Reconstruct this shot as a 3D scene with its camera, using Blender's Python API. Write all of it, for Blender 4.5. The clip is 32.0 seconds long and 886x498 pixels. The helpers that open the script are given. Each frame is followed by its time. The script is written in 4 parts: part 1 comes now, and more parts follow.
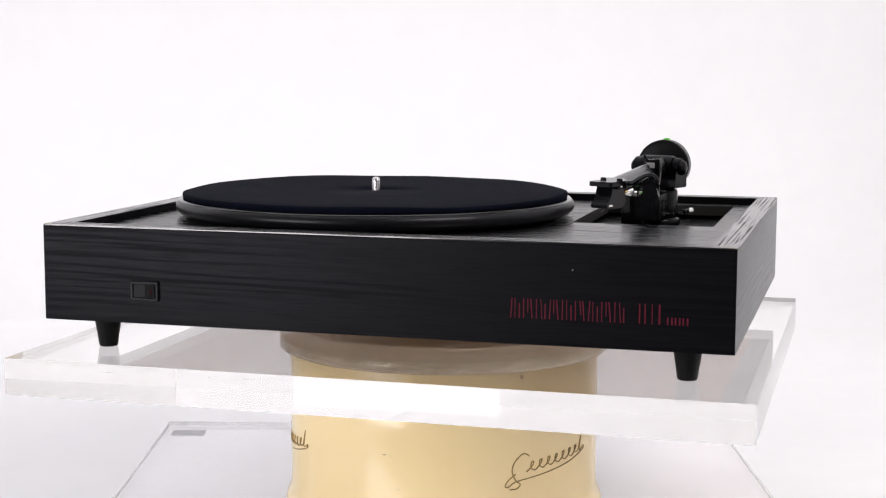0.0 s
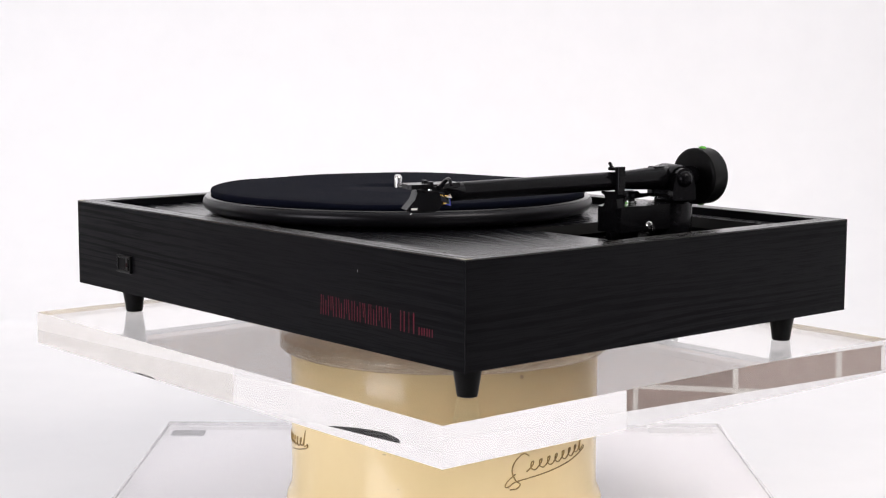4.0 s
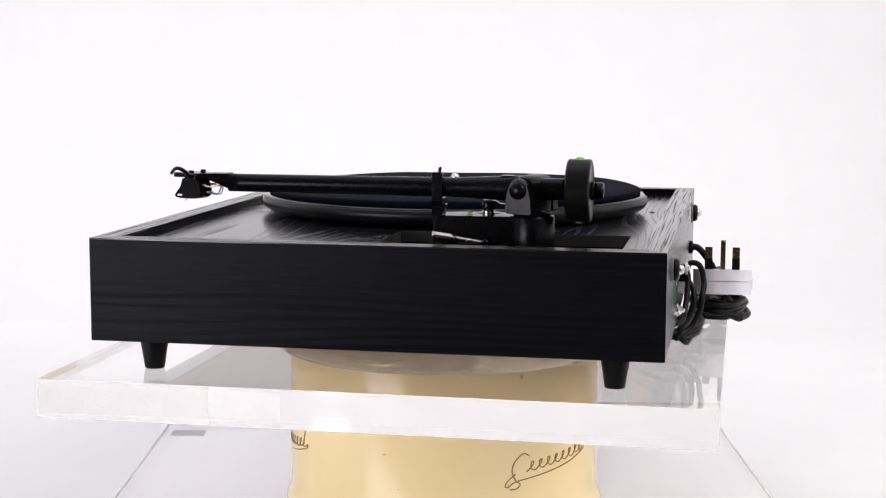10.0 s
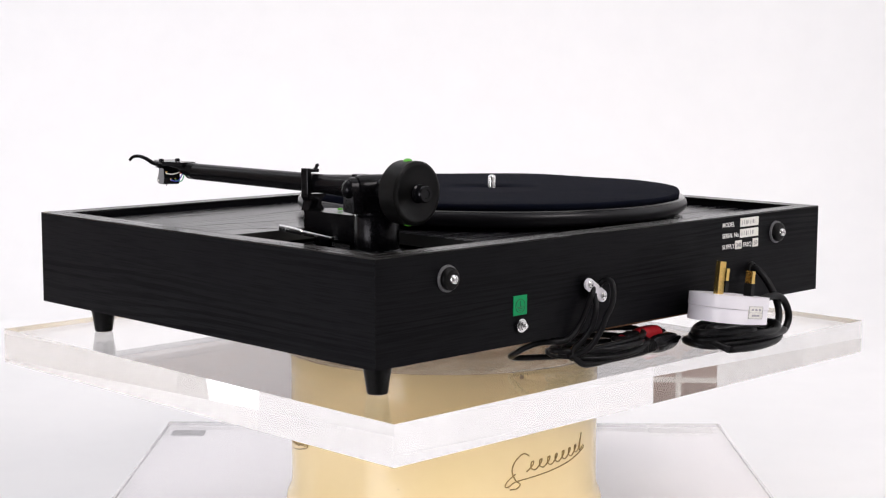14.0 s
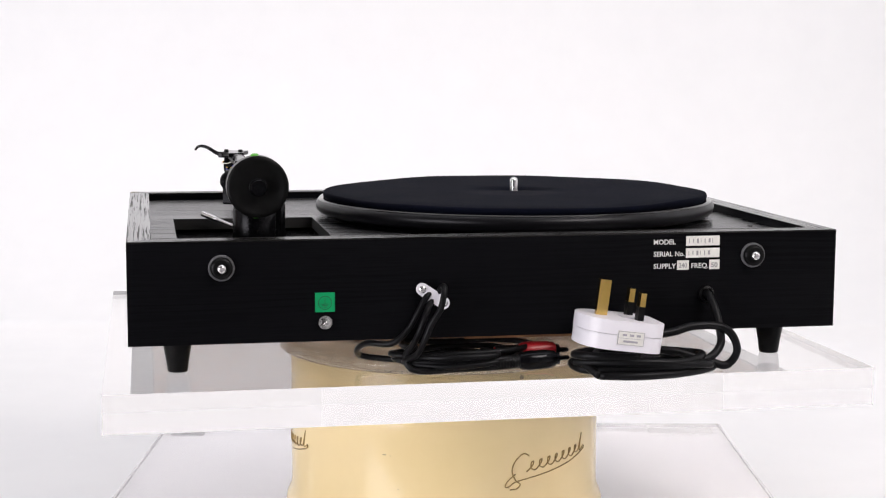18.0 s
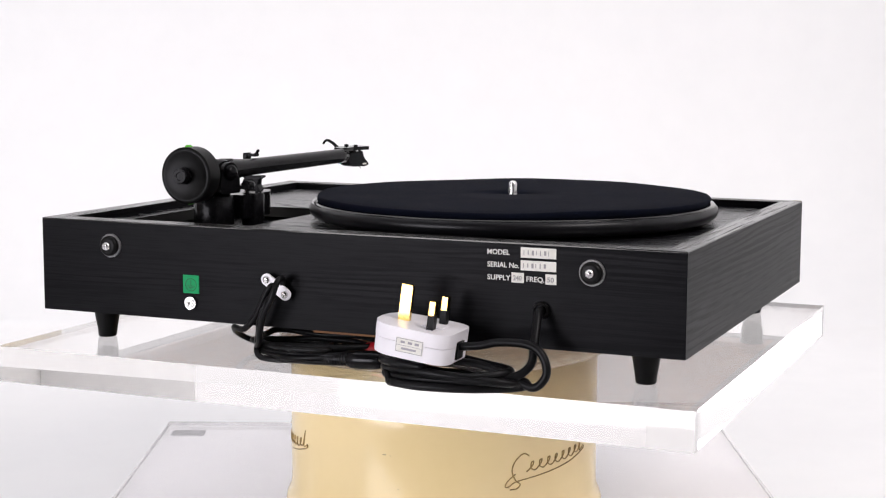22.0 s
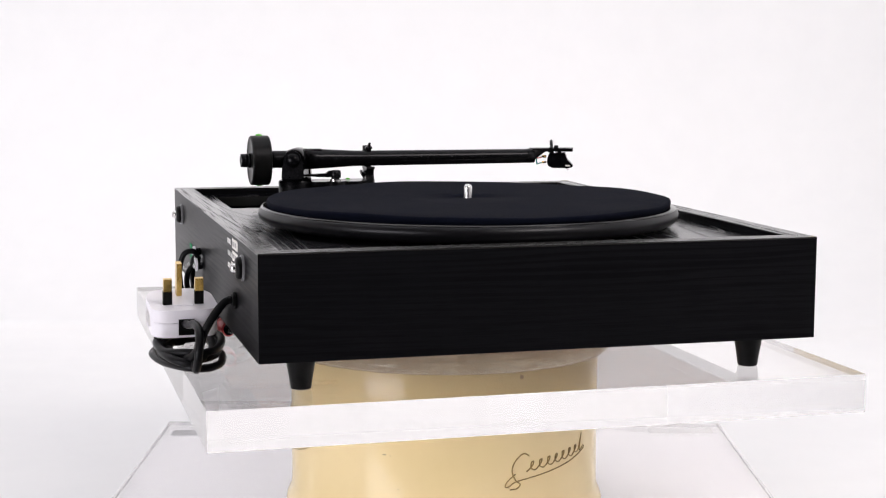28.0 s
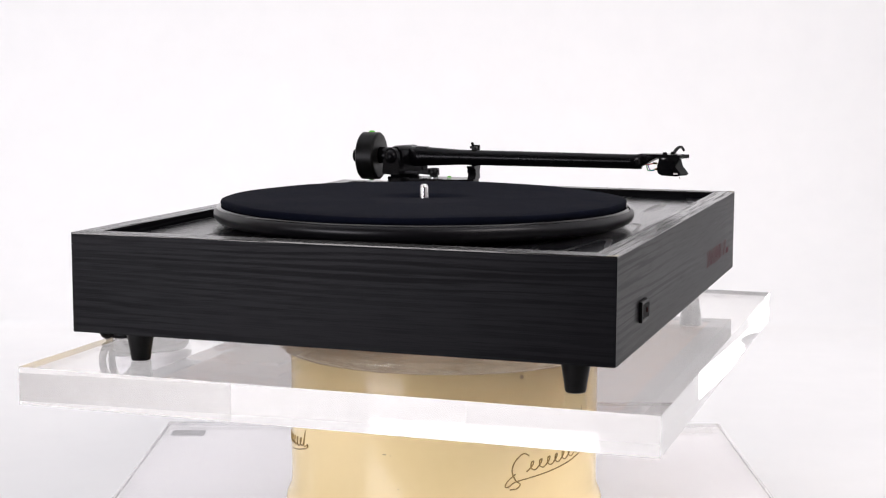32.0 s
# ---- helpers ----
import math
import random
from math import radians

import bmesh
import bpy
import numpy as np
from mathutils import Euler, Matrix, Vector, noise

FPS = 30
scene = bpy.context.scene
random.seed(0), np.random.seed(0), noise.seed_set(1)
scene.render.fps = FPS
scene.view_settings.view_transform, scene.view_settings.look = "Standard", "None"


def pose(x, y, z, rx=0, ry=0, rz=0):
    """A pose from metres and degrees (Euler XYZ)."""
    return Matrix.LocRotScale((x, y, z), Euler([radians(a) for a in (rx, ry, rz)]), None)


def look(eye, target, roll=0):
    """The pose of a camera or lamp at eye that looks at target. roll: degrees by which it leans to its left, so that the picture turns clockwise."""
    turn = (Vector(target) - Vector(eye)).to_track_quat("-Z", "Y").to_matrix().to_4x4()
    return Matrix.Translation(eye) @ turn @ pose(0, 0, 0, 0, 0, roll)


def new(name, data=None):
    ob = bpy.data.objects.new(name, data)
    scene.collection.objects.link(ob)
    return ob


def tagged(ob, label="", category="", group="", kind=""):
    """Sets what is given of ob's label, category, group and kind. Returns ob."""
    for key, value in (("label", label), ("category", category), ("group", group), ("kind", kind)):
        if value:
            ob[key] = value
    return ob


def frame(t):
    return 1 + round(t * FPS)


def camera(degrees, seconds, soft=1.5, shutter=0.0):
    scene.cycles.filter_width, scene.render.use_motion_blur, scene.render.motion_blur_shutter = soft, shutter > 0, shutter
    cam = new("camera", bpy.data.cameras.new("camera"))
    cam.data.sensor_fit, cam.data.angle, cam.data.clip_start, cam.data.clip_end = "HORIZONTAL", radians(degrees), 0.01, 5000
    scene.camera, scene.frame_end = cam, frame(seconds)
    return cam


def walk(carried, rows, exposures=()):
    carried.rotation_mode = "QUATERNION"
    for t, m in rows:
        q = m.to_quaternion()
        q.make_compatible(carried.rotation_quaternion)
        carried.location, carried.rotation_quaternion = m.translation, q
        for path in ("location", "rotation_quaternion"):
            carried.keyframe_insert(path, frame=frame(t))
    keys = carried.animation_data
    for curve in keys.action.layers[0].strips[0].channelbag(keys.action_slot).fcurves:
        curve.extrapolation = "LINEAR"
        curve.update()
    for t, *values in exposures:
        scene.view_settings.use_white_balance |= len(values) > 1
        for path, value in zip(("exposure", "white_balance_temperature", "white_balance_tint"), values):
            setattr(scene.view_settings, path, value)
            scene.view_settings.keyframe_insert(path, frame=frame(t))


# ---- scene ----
# One still camera looks at a slowly turning acrylic stand that carries a record player.
# Lengths in metres; z = 0 is the top face of the turning plate and the z axis is the axle.
cam = camera(31.56, 32.0, soft=1.15)
EYE = pose(0.0, -1.1832, 0.2045, 82.951, -0.2036, 0.0896)
walk(cam, [(0.0, EYE), (32.0, EYE)])

START, RATE = -15.56, -8.5306      # degrees, degrees per second


# ---- world and light ----
world = bpy.data.worlds.new("studio_air")
scene.world = world
world.use_nodes = True
world.node_tree.nodes["Background"].inputs["Color"].default_value = (0.9, 0.95, 1.0, 1)
world.node_tree.nodes["Background"].inputs["Strength"].default_value = 0.02
scene.view_settings.exposure = 0.0
scene.cycles.max_bounces, scene.cycles.glossy_bounces, scene.cycles.transmission_bounces = 20, 16, 20   # light runs far inside the clear slabs


def softbox(name, eye, target, sx, sy, watts, colour=(1, 1, 1)):
    data = bpy.data.lights.new(name, "AREA")
    data.shape, data.size, data.size_y, data.energy, data.color = "RECTANGLE", sx, sy, watts, colour
    ob = new(name, data)
    ob.matrix_world = look(eye, target)
    return tagged(ob, "large white softbox out of view", "softbox", kind="structure")


# Overhead box and both backdrop strips are added to whiten the paper evenly.
softbox("added_overhead", (-0.22, 0.35, 2.1), (-0.22, 0.35, 0.0), 2.6, 1.4, 12.9, (0.975, 0.966, 1.0))
softbox("left_backdrop_fill", (-1.2, 0.62, 0.75), (0.1, 1.2, 0.35), 0.35, 1.5, 3.3, (0.945, 0.945, 0.965))
softbox("right_backdrop_fill", (1.15, 0.35, 0.75), (0.1, 1.2, 0.35), 0.35, 1.5, 1.9, (0.915, 0.94, 1.0))
softbox("left_softbox", (-1.22, -1.32, 0.10), (0.0, -0.1, 0.0), 0.90, 0.75, 19, (0.985, 0.945, 0.965))
softbox("right_softbox", (1.1, -1.1, 1.55), (0.0, 0.0, -0.05), 0.9, 0.7, 25, (1.0, 0.925, 0.875))


# ---- materials ----
def material(name, base, rough=0.5, metal=0.0, **more):
    m = bpy.data.materials.new(name)
    m.use_nodes = True
    p = m.node_tree.nodes["Principled BSDF"]
    p.inputs["Base Color"].default_value = (*base, 1)
    p.inputs["Roughness"].default_value = rough
    p.inputs["Metallic"].default_value = metal
    for key, value in more.items():
        p.inputs[key.replace("_", " ")].default_value = value
    return m


def nodes_of(m):
    t = m.node_tree
    return t, t.nodes["Principled BSDF"]


def noise_node(t, scale, detail=3.0, stretch=(1, 1, 1), rough=0.5, distort=0.0, offset=(0, 0, 0)):
    co = t.nodes.new("ShaderNodeTexCoord")
    mp = t.nodes.new("ShaderNodeMapping")
    mp.inputs["Scale"].default_value = stretch
    mp.inputs["Location"].default_value = offset
    n = t.nodes.new("ShaderNodeTexNoise")
    n.inputs["Scale"].default_value, n.inputs["Detail"].default_value = scale, detail
    n.inputs["Roughness"].default_value, n.inputs["Distortion"].default_value = rough, distort
    t.links.new(co.outputs["Object"], mp.inputs["Vector"])
    t.links.new(mp.outputs["Vector"], n.inputs["Vector"])
    return n


def ramp_node(t, source, stops):
    r = t.nodes.new("ShaderNodeValToRGB")
    while len(r.color_ramp.elements) < len(stops):
        r.color_ramp.elements.new(0.5)
    for e, (pos, col) in zip(r.color_ramp.elements, stops):
        e.position = pos
        e.color = (*col, 1) if isinstance(col, tuple) else (col, col, col, 1)
    t.links.new(source, r.inputs["Fac"])
    return r


def bump_node(t, p, source, strength, distance, before=None):
    b = t.nodes.new("ShaderNodeBump")
    b.inputs["Strength"].default_value, b.inputs["Distance"].default_value = strength, distance
    t.links.new(source, b.inputs["Height"])
    if before:
        t.links.new(before.outputs["Normal"], b.inputs["Normal"])
    t.links.new(b.outputs["Normal"], p.inputs["Normal"])
    return b


def maths(t, op, a, b=None):
    n = t.nodes.new("ShaderNodeMath")
    n.operation = op
    for i, v in enumerate((a, b)):
        if v is None:
            continue
        if isinstance(v, (int, float)):
            n.inputs[i].default_value = v
        else:
            t.links.new(v, n.inputs[i])
    return n.outputs[0]


def mottled(m, scale, dark, light, rough=(0.4, 0.6), bump=0.0, dist=0.0005, detail=4.0):
    """Uneven colour, gloss and fine relief at two scales."""
    t, p = nodes_of(m)
    a = noise_node(t, scale, detail)
    b = noise_node(t, scale * 9, 3.0)
    mix = maths(t, "ADD", maths(t, "MULTIPLY", a.outputs["Fac"], 0.6), maths(t, "MULTIPLY", b.outputs["Fac"], 0.4))
    t.links.new(ramp_node(t, mix, [(0.35, dark), (0.65, light)]).outputs["Color"], p.inputs["Base Color"])
    t.links.new(ramp_node(t, mix, [(0.35, rough[0]), (0.65, rough[1])]).outputs["Color"], p.inputs["Roughness"])
    if bump:
        bump_node(t, p, b.outputs["Fac"], bump, dist)
    return m


def sheen_at(t, p, amount, mask=None):
    """Satin lacquer that turns glossy where it is seen at a low angle."""
    lw = t.nodes.new("ShaderNodeLayerWeight")
    lw.inputs["Blend"].default_value = 0.5
    low = ramp_node(t, lw.outputs["Facing"], [(0.89, 0.0), (0.985, 1.0)]).outputs["Color"]
    if mask is not None:
        low = maths(t, "MULTIPLY", low, maths(t, "ADD", maths(t, "MULTIPLY", mask, 0.6), 0.4))
    for key, way in (("Roughness", -0.2 * amount), ("Specular IOR Level", 0.5 * amount)):
        old = p.inputs[key].links[0].from_socket if p.inputs[key].links else p.inputs[key].default_value
        t.links.new(maths(t, "MAXIMUM", maths(t, "ADD", maths(t, "MULTIPLY", low, way), old), 0.03), p.inputs[key])


def drawn_along(t, p, along, amount):
    """Gloss stretched by the fibres: smooth along the grain, uneven across it."""
    p.inputs["Anisotropic"].default_value = amount
    across = t.nodes.new("ShaderNodeCombineXYZ")
    across.inputs[1 - along].default_value = 1.0
    turn = t.nodes.new("ShaderNodeVectorTransform")
    turn.vector_type, turn.convert_from, turn.convert_to = "VECTOR", "OBJECT", "WORLD"
    t.links.new(across.outputs["Vector"], turn.inputs["Vector"])
    t.links.new(turn.outputs["Vector"], p.inputs["Tangent"])


def rim_veneer(name, along, seed, shine):
    """Open-pored black ash on the rim: short dark pores, gathered in bands, between glossy ridges."""
    m = material(name, (0.004, 0.004, 0.004), 0.2)
    t, p = nodes_of(m)
    k = [1.0, 1.0, 1.0]
    k[along] = 0.013
    pore = noise_node(t, 2000.0, 2.0, tuple(k), 0.55, 0.0, (seed, seed * 0.7, 0))
    k[along] = 0.012
    band = noise_node(t, 700.0, 1.0, tuple(k), 0.5, 0.0, (seed * 2, seed, 0))
    mix = maths(t, "ADD", maths(t, "MULTIPLY", pore.outputs["Fac"], 0.55), maths(t, "MULTIPLY", band.outputs["Fac"], 0.45))
    ridge = ramp_node(t, mix, [(0.41, 0.0), (0.49, 1.0)]).outputs["Color"]
    t.links.new(ramp_node(t, ridge, [(0.0, (0.0012, 0.0012, 0.0013)), (1.0, (0.010, 0.0095, 0.009))]).outputs["Color"], p.inputs["Base Color"])
    t.links.new(maths(t, "SUBTRACT", 0.48, maths(t, "MULTIPLY", ridge, 0.33)), p.inputs["Roughness"])
    t.links.new(maths(t, "ADD", maths(t, "MULTIPLY", ridge, shine), 0.06), p.inputs["Specular IOR Level"])
    bump_node(t, p, ridge, 0.3, 0.00005)
    drawn_along(t, p, along, 0.85)
    return m


def ash_veneer(name, along, seed, lines, wander, draw, coarse, relief=0.00006, sheen=0.082, rough=0.42, body=1.0, even=0.0, hairs=(0.10, 0.24), broken=0.85, planed=False, glance=0.0, brushed=0.0):
    """Black-stained open-pored ash: uneven growth lines drawn out along one axis, with short pores between.
    lines: growth lines to the metre; wander: how far they stray, in metres;
    even: lines to the metre of evenly spaced broken hairlines in place of the uneven ones, as wide as hairs says; planed: only the hairlines have relief."""
    m = material(name, (0.0015, 0.0015, 0.0018), 0.35)
    t, p = nodes_of(m)
    k = [1.0, 1.0, 1.0]
    k[along] = draw
    fig = noise_node(t, coarse, 2.0, tuple(k), 0.5, 0.2, (seed, seed * 1.7, seed * 0.6))
    co = t.nodes.new("ShaderNodeTexCoord")
    shift = t.nodes.new("ShaderNodeVectorMath")
    shift.operation = "ADD"
    t.links.new(co.outputs["Object"], shift.inputs[0])
    way = t.nodes.new("ShaderNodeCombineXYZ")
    stray = maths(t, "MULTIPLY", maths(t, "SUBTRACT", fig.outputs["Fac"], 0.5), wander)
    for axis in range(3):
        if axis != along:
            t.links.new(stray, way.inputs[axis])
    t.links.new(way.outputs["Vector"], shift.inputs[1])
    mp = t.nodes.new("ShaderNodeMapping")
    k[along] = 0.012
    mp.inputs["Scale"].default_value = tuple(k)
    mp.inputs["Location"].default_value = (seed, seed * 0.4, seed * 2.0)
    t.links.new(shift.outputs["Vector"], mp.inputs["Vector"])
    ring = t.nodes.new("ShaderNodeTexNoise")
    ring.inputs["Scale"].default_value, ring.inputs["Detail"].default_value, ring.inputs["Roughness"].default_value = lines, 2.0, 0.55
    t.links.new(mp.outputs["Vector"], ring.inputs["Vector"])
    k[along] = 0.03
    pore = noise_node(t, 1100.0, 2.0, tuple(k), 0.6, 0.0, (seed, 0, 0))
    k[along] = 0.12
    soft = noise_node(t, 26.0, 3.0, tuple(k), 0.5, 0.0, (0, seed, 0))
    line = ramp_node(t, ring.outputs["Fac"], [(0.36, 0.0), (0.46, 0.55), (0.56, 1.0)])
    pores = ramp_node(t, pore.outputs["Fac"], [(0.36, 0.0), (0.52, 1.0)])
    if even:
        sep = t.nodes.new("ShaderNodeSeparateXYZ")
        t.links.new(shift.outputs["Vector"], sep.inputs["Vector"])
        across = [o for i, o in enumerate(sep.outputs) if i != along]
        saw = maths(t, "PINGPONG", maths(t, "ADD", maths(t, "MULTIPLY", maths(t, "ADD", across[0], across[1]), even), maths(t, "MULTIPLY", ring.outputs["Fac"], 1.3)), 0.5)
        hair = ramp_node(t, saw, [(0.0, 0.0), (hairs[0], 0.25), (hairs[1], 1.0)])
        gap = ramp_node(t, soft.outputs["Fac"], [(0.32, 0.0), (0.60, broken)])
        line = ramp_node(t, maths(t, "MAXIMUM", hair.outputs["Color"], gap.outputs["Color"]), [(0.0, 0.0), (1.0, 1.0)])
    both = maths(t, "MULTIPLY", line.outputs["Color"], maths(t, "ADD", maths(t, "MULTIPLY", pores.outputs["Color"], 0.45), 0.55))
    col = ramp_node(t, both, [(0.0, (0.0015 * body, 0.0015 * body, 0.0019 * body)), (1.0, (0.0018 * body, 0.0018 * body, 0.0023 * body))])
    t.links.new(col.outputs["Color"], p.inputs["Base Color"])
    gloss = maths(t, "ADD", maths(t, "MULTIPLY", maths(t, "SUBTRACT", 1.0, line.outputs["Color"]), 0.16) if planed else maths(t, "MULTIPLY", both, 0.02), maths(t, "ADD", maths(t, "MULTIPLY", soft.outputs["Fac"], 0.12), rough))
    t.links.new(gloss, p.inputs["Roughness"])
    t.links.new(maths(t, "MULTIPLY", maths(t, "ADD", maths(t, "MULTIPLY", both, 0.9), 0.2), sheen), p.inputs["Specular IOR Level"])
    bump_node(t, p, line.outputs["Color"] if planed else both, 0.5, relief)
    if glance:
        sheen_at(t, p, glance, both)
    if brushed:
        drawn_along(t, p, along, brushed)
    return m


ASH_X = ash_veneer("black_ash_lengthwise", 0, 0.0, 330.0, 0.020, 0.10, 16.0, 0.000035, 0.062, 0.28, body=2.0, even=200.0, hairs=(0.08, 0.26), broken=0.95, glance=0.9)
ASH_Y = ash_veneer("black_ash_crosswise", 1, 3.1, 330.0, 0.020, 0.10, 16.0, 0.000035, 0.062, 0.28, body=2.0, even=200.0, hairs=(0.08, 0.26), broken=0.95, glance=0.9)
ASH_DECK = ash_veneer("black_ash_deck", 0, 7.3, 60.0, 0.19, 0.14, 8.0, 0.00003, 1.0, 0.16, 5.0, even=60.0, hairs=(0.05, 0.11), broken=0.3, planed=True, brushed=0.8)
RIM_FRONT = rim_veneer("black_ash_rim_front", 0, 1.3, 1.0)
RIM_REAR = rim_veneer("black_ash_rim_rear", 0, 4.4, 0.36)
RIM_SIDE = rim_veneer("black_ash_rim_side", 1, 5.9, 0.45)
FELT = mottled(material("navy_black_felt", (0.02, 0.023, 0.033), 0.95), 60, (0.0014, 0.0021, 0.0060), (0.0025, 0.0036, 0.0096), (0.9, 1.0), 0.6, 0.0006, 6)
nodes_of(FELT)[1].inputs["Specular IOR Level"].default_value = 0.06
PLATTER = material("satin_black_platter", (0.0046, 0.0044, 0.0056), 0.34)
SATIN = mottled(material("satin_black_casting", (0.012, 0.012, 0.013), 0.35), 120, (0.0022, 0.0022, 0.0027), (0.0034, 0.0034, 0.0040), (0.20, 0.25))
GLOSSY = mottled(material("glossy_black_plastic", (0.012, 0.012, 0.014), 0.2), 90, (0.002, 0.002, 0.0026), (0.0036, 0.0036, 0.0045), (0.12, 0.2))
RUBBER = mottled(material("black_rubber", (0.013, 0.013, 0.013), 0.5), 200, (0.003, 0.003, 0.003), (0.006, 0.006, 0.006), (0.30, 0.40), 0.2, 0.0002)
CABLE = mottled(material("black_cable_sheath", (0.011, 0.011, 0.012), 0.35), 150, (0.003, 0.003, 0.0034), (0.0055, 0.0055, 0.0062), (0.3, 0.45), 0.15, 0.0002)
for _m, _s in ((SATIN, 0.12), (GLOSSY, 0.17), (RUBBER, 0.12), (CABLE, 0.15), (PLATTER, 0.22)):
    nodes_of(_m)[1].inputs["Specular IOR Level"].default_value = _s
for _m, _s in ((SATIN, 0.7), (PLATTER, 0.7), (RUBBER, 0.15)):
    sheen_at(_m.node_tree, nodes_of(_m)[1], _s)
for _m in (ASH_X, ASH_Y, SATIN, GLOSSY, RUBBER, CABLE, PLATTER):
    nodes_of(_m)[1].inputs["Specular Tint"].default_value = (0.92, 0.93, 1.0, 1)
LIP = material("polished_black_lip", (0.004, 0.004, 0.005), 0.10, Specular_IOR_Level=0.45)
BARE = material("raw_black_board", (0.008, 0.008, 0.008), 0.8)
CHROME = mottled(material("nickel_plate", (0.75, 0.75, 0.76), 0.2, 1.0), 300, (0.62, 0.62, 0.63), (0.82, 0.82, 0.83), (0.14, 0.3))
BRASS = mottled(material("brass_pin", (0.75, 0.52, 0.18), 0.25, 1.0), 60, (0.74, 0.49, 0.13), (0.82, 0.57, 0.19), (0.14, 0.24))
WHITE = mottled(material("white_moulding", (0.8, 0.79, 0.83), 0.4), 120, (0.78, 0.765, 0.835), (0.80, 0.785, 0.855), (0.32, 0.38))
CARD = mottled(material("white_card_label", (0.78, 0.77, 0.74), 0.7), 300, (0.70, 0.69, 0.66), (0.82, 0.81, 0.79), (0.65, 0.8))
MILKY = material("milky_washer", (0.13, 0.13, 0.14), 0.3)
INK = mottled(material("white_screen_ink", (0.78, 0.78, 0.78), 0.6), 500, (0.66, 0.66, 0.66), (0.8, 0.8, 0.8), (0.5, 0.7))
PEN = material("grey_pen", (0.32, 0.31, 0.33), 0.7)
FAINT = material("faint_grey_print", (0.36, 0.35, 0.4), 0.7)
RED_INK = mottled(material("dull_red_ink", (0.14, 0.008, 0.022), 0.6), 400, (0.065, 0.002, 0.010), (0.11, 0.004, 0.018), (0.6, 0.75))
nodes_of(RED_INK)[1].inputs["Specular IOR Level"].default_value = 0.2
DULL_RED = material("smoky_red_lens", (0.022, 0.002, 0.002), 0.7, Specular_IOR_Level=0.1)
RED = material("red_plastic", (0.35, 0.008, 0.015), 0.35)
GREEN = mottled(material("green_sticker", (0.0, 0.3, 0.1), 0.5), 200, (0.0, 0.25, 0.085), (0.002, 0.29, 0.10), (0.5, 0.65))
nodes_of(GREEN)[1].inputs["Specular IOR Level"].default_value = 0.2
LIME = material("green_paint_dot", (0.09, 0.42, 0.03), 0.4)
DARK_GREEN = material("dark_green_print", (0.0, 0.06, 0.025), 0.6)
HARDBOARD = mottled(material("brown_hardboard", (0.2, 0.09, 0.035), 0.8), 90, (0.13, 0.055, 0.02), (0.26, 0.12, 0.05), (0.7, 0.9), 0.3, 0.0003)
CHIP = mottled(material("bare_chipped_edge", (0.5, 0.46, 0.38), 0.8), 500, (0.25, 0.23, 0.19), (0.6, 0.56, 0.47), (0.7, 0.9))
CREAM = mottled(material("cream_enamel", (0.76, 0.62, 0.36), 0.3), 14, (0.83, 0.665, 0.36), (0.845, 0.68, 0.375), (0.10, 0.14))
GILT = mottled(material("gilt_transfer", (0.22, 0.14, 0.04), 0.4, 0.3), 300, (0.17, 0.11, 0.035), (0.42, 0.28, 0.09), (0.3, 0.5))
SCUFF = material("grey_scuff", (0.30, 0.25, 0.17), 0.7)
SMEAR = material("faint_brown_smear", (0.50, 0.39, 0.22), 0.7)
PAD = mottled(material("grey_felt_pad", (0.3, 0.3, 0.32), 0.9), 200, (0.24, 0.24, 0.26), (0.36, 0.36, 0.38), (0.85, 1.0))
PAD_REFLECTING = mottled(material("felt_pad_reflecting", (0.6, 0.6, 0.61), 0.9), 200, (0.56, 0.56, 0.57), (0.64, 0.64, 0.65), (0.85, 1.0))
SHEET = mottled(material("white_backdrop_paper", (0.86, 0.86, 0.88), 0.75), 3, (0.838, 0.843, 0.866), (0.868, 0.871, 0.892), (0.7, 0.8))
ROOM = mottled(material("dark_grey_studio_wall", (0.03, 0.03, 0.032), 0.85), 2, (0.025, 0.025, 0.027), (0.036, 0.036, 0.038), (0.8, 0.9))
GREY = mottled(material("pale_grey_studio_floor", (0.55, 0.55, 0.55), 0.8), 2, (0.52, 0.515, 0.51), (0.57, 0.565, 0.56), (0.7, 0.85))
PALE = mottled(material("white_studio_wall", (0.85, 0.845, 0.84), 0.85), 2, (0.82, 0.815, 0.81), (0.87, 0.865, 0.86), (0.8, 0.9))
TILES = material("brown_wall_tiles", (0.2, 0.14, 0.11), 0.5)
_t, _p = nodes_of(TILES)
_b = _t.nodes.new("ShaderNodeTexBrick")
for _k, _v in (("Color1", (0.33, 0.245, 0.21, 1)), ("Color2", (0.25, 0.185, 0.16, 1)), ("Mortar", (0.6, 0.57, 0.53, 1)), ("Scale", 1.0), ("Mortar Size", 0.006), ("Brick Width", 0.20), ("Row Height", 0.20)):
    _b.inputs[_k].default_value = _v
_b.offset = 0.0
_c, _m = _t.nodes.new("ShaderNodeTexCoord"), _t.nodes.new("ShaderNodeMapping")
_m.inputs["Rotation"].default_value = (0, radians(90), radians(90))
_t.links.new(_c.outputs["Object"], _m.inputs["Vector"])
_t.links.new(_m.outputs["Vector"], _b.inputs["Vector"])
_t.links.new(_b.outputs["Color"], _p.inputs["Base Color"])


def clear(name, tint):
    m = material(name, tint, 0.0)
    t, p = nodes_of(m)
    p.inputs["Transmission Weight"].default_value = 1.0
    p.inputs["IOR"].default_value = 1.49
    return m


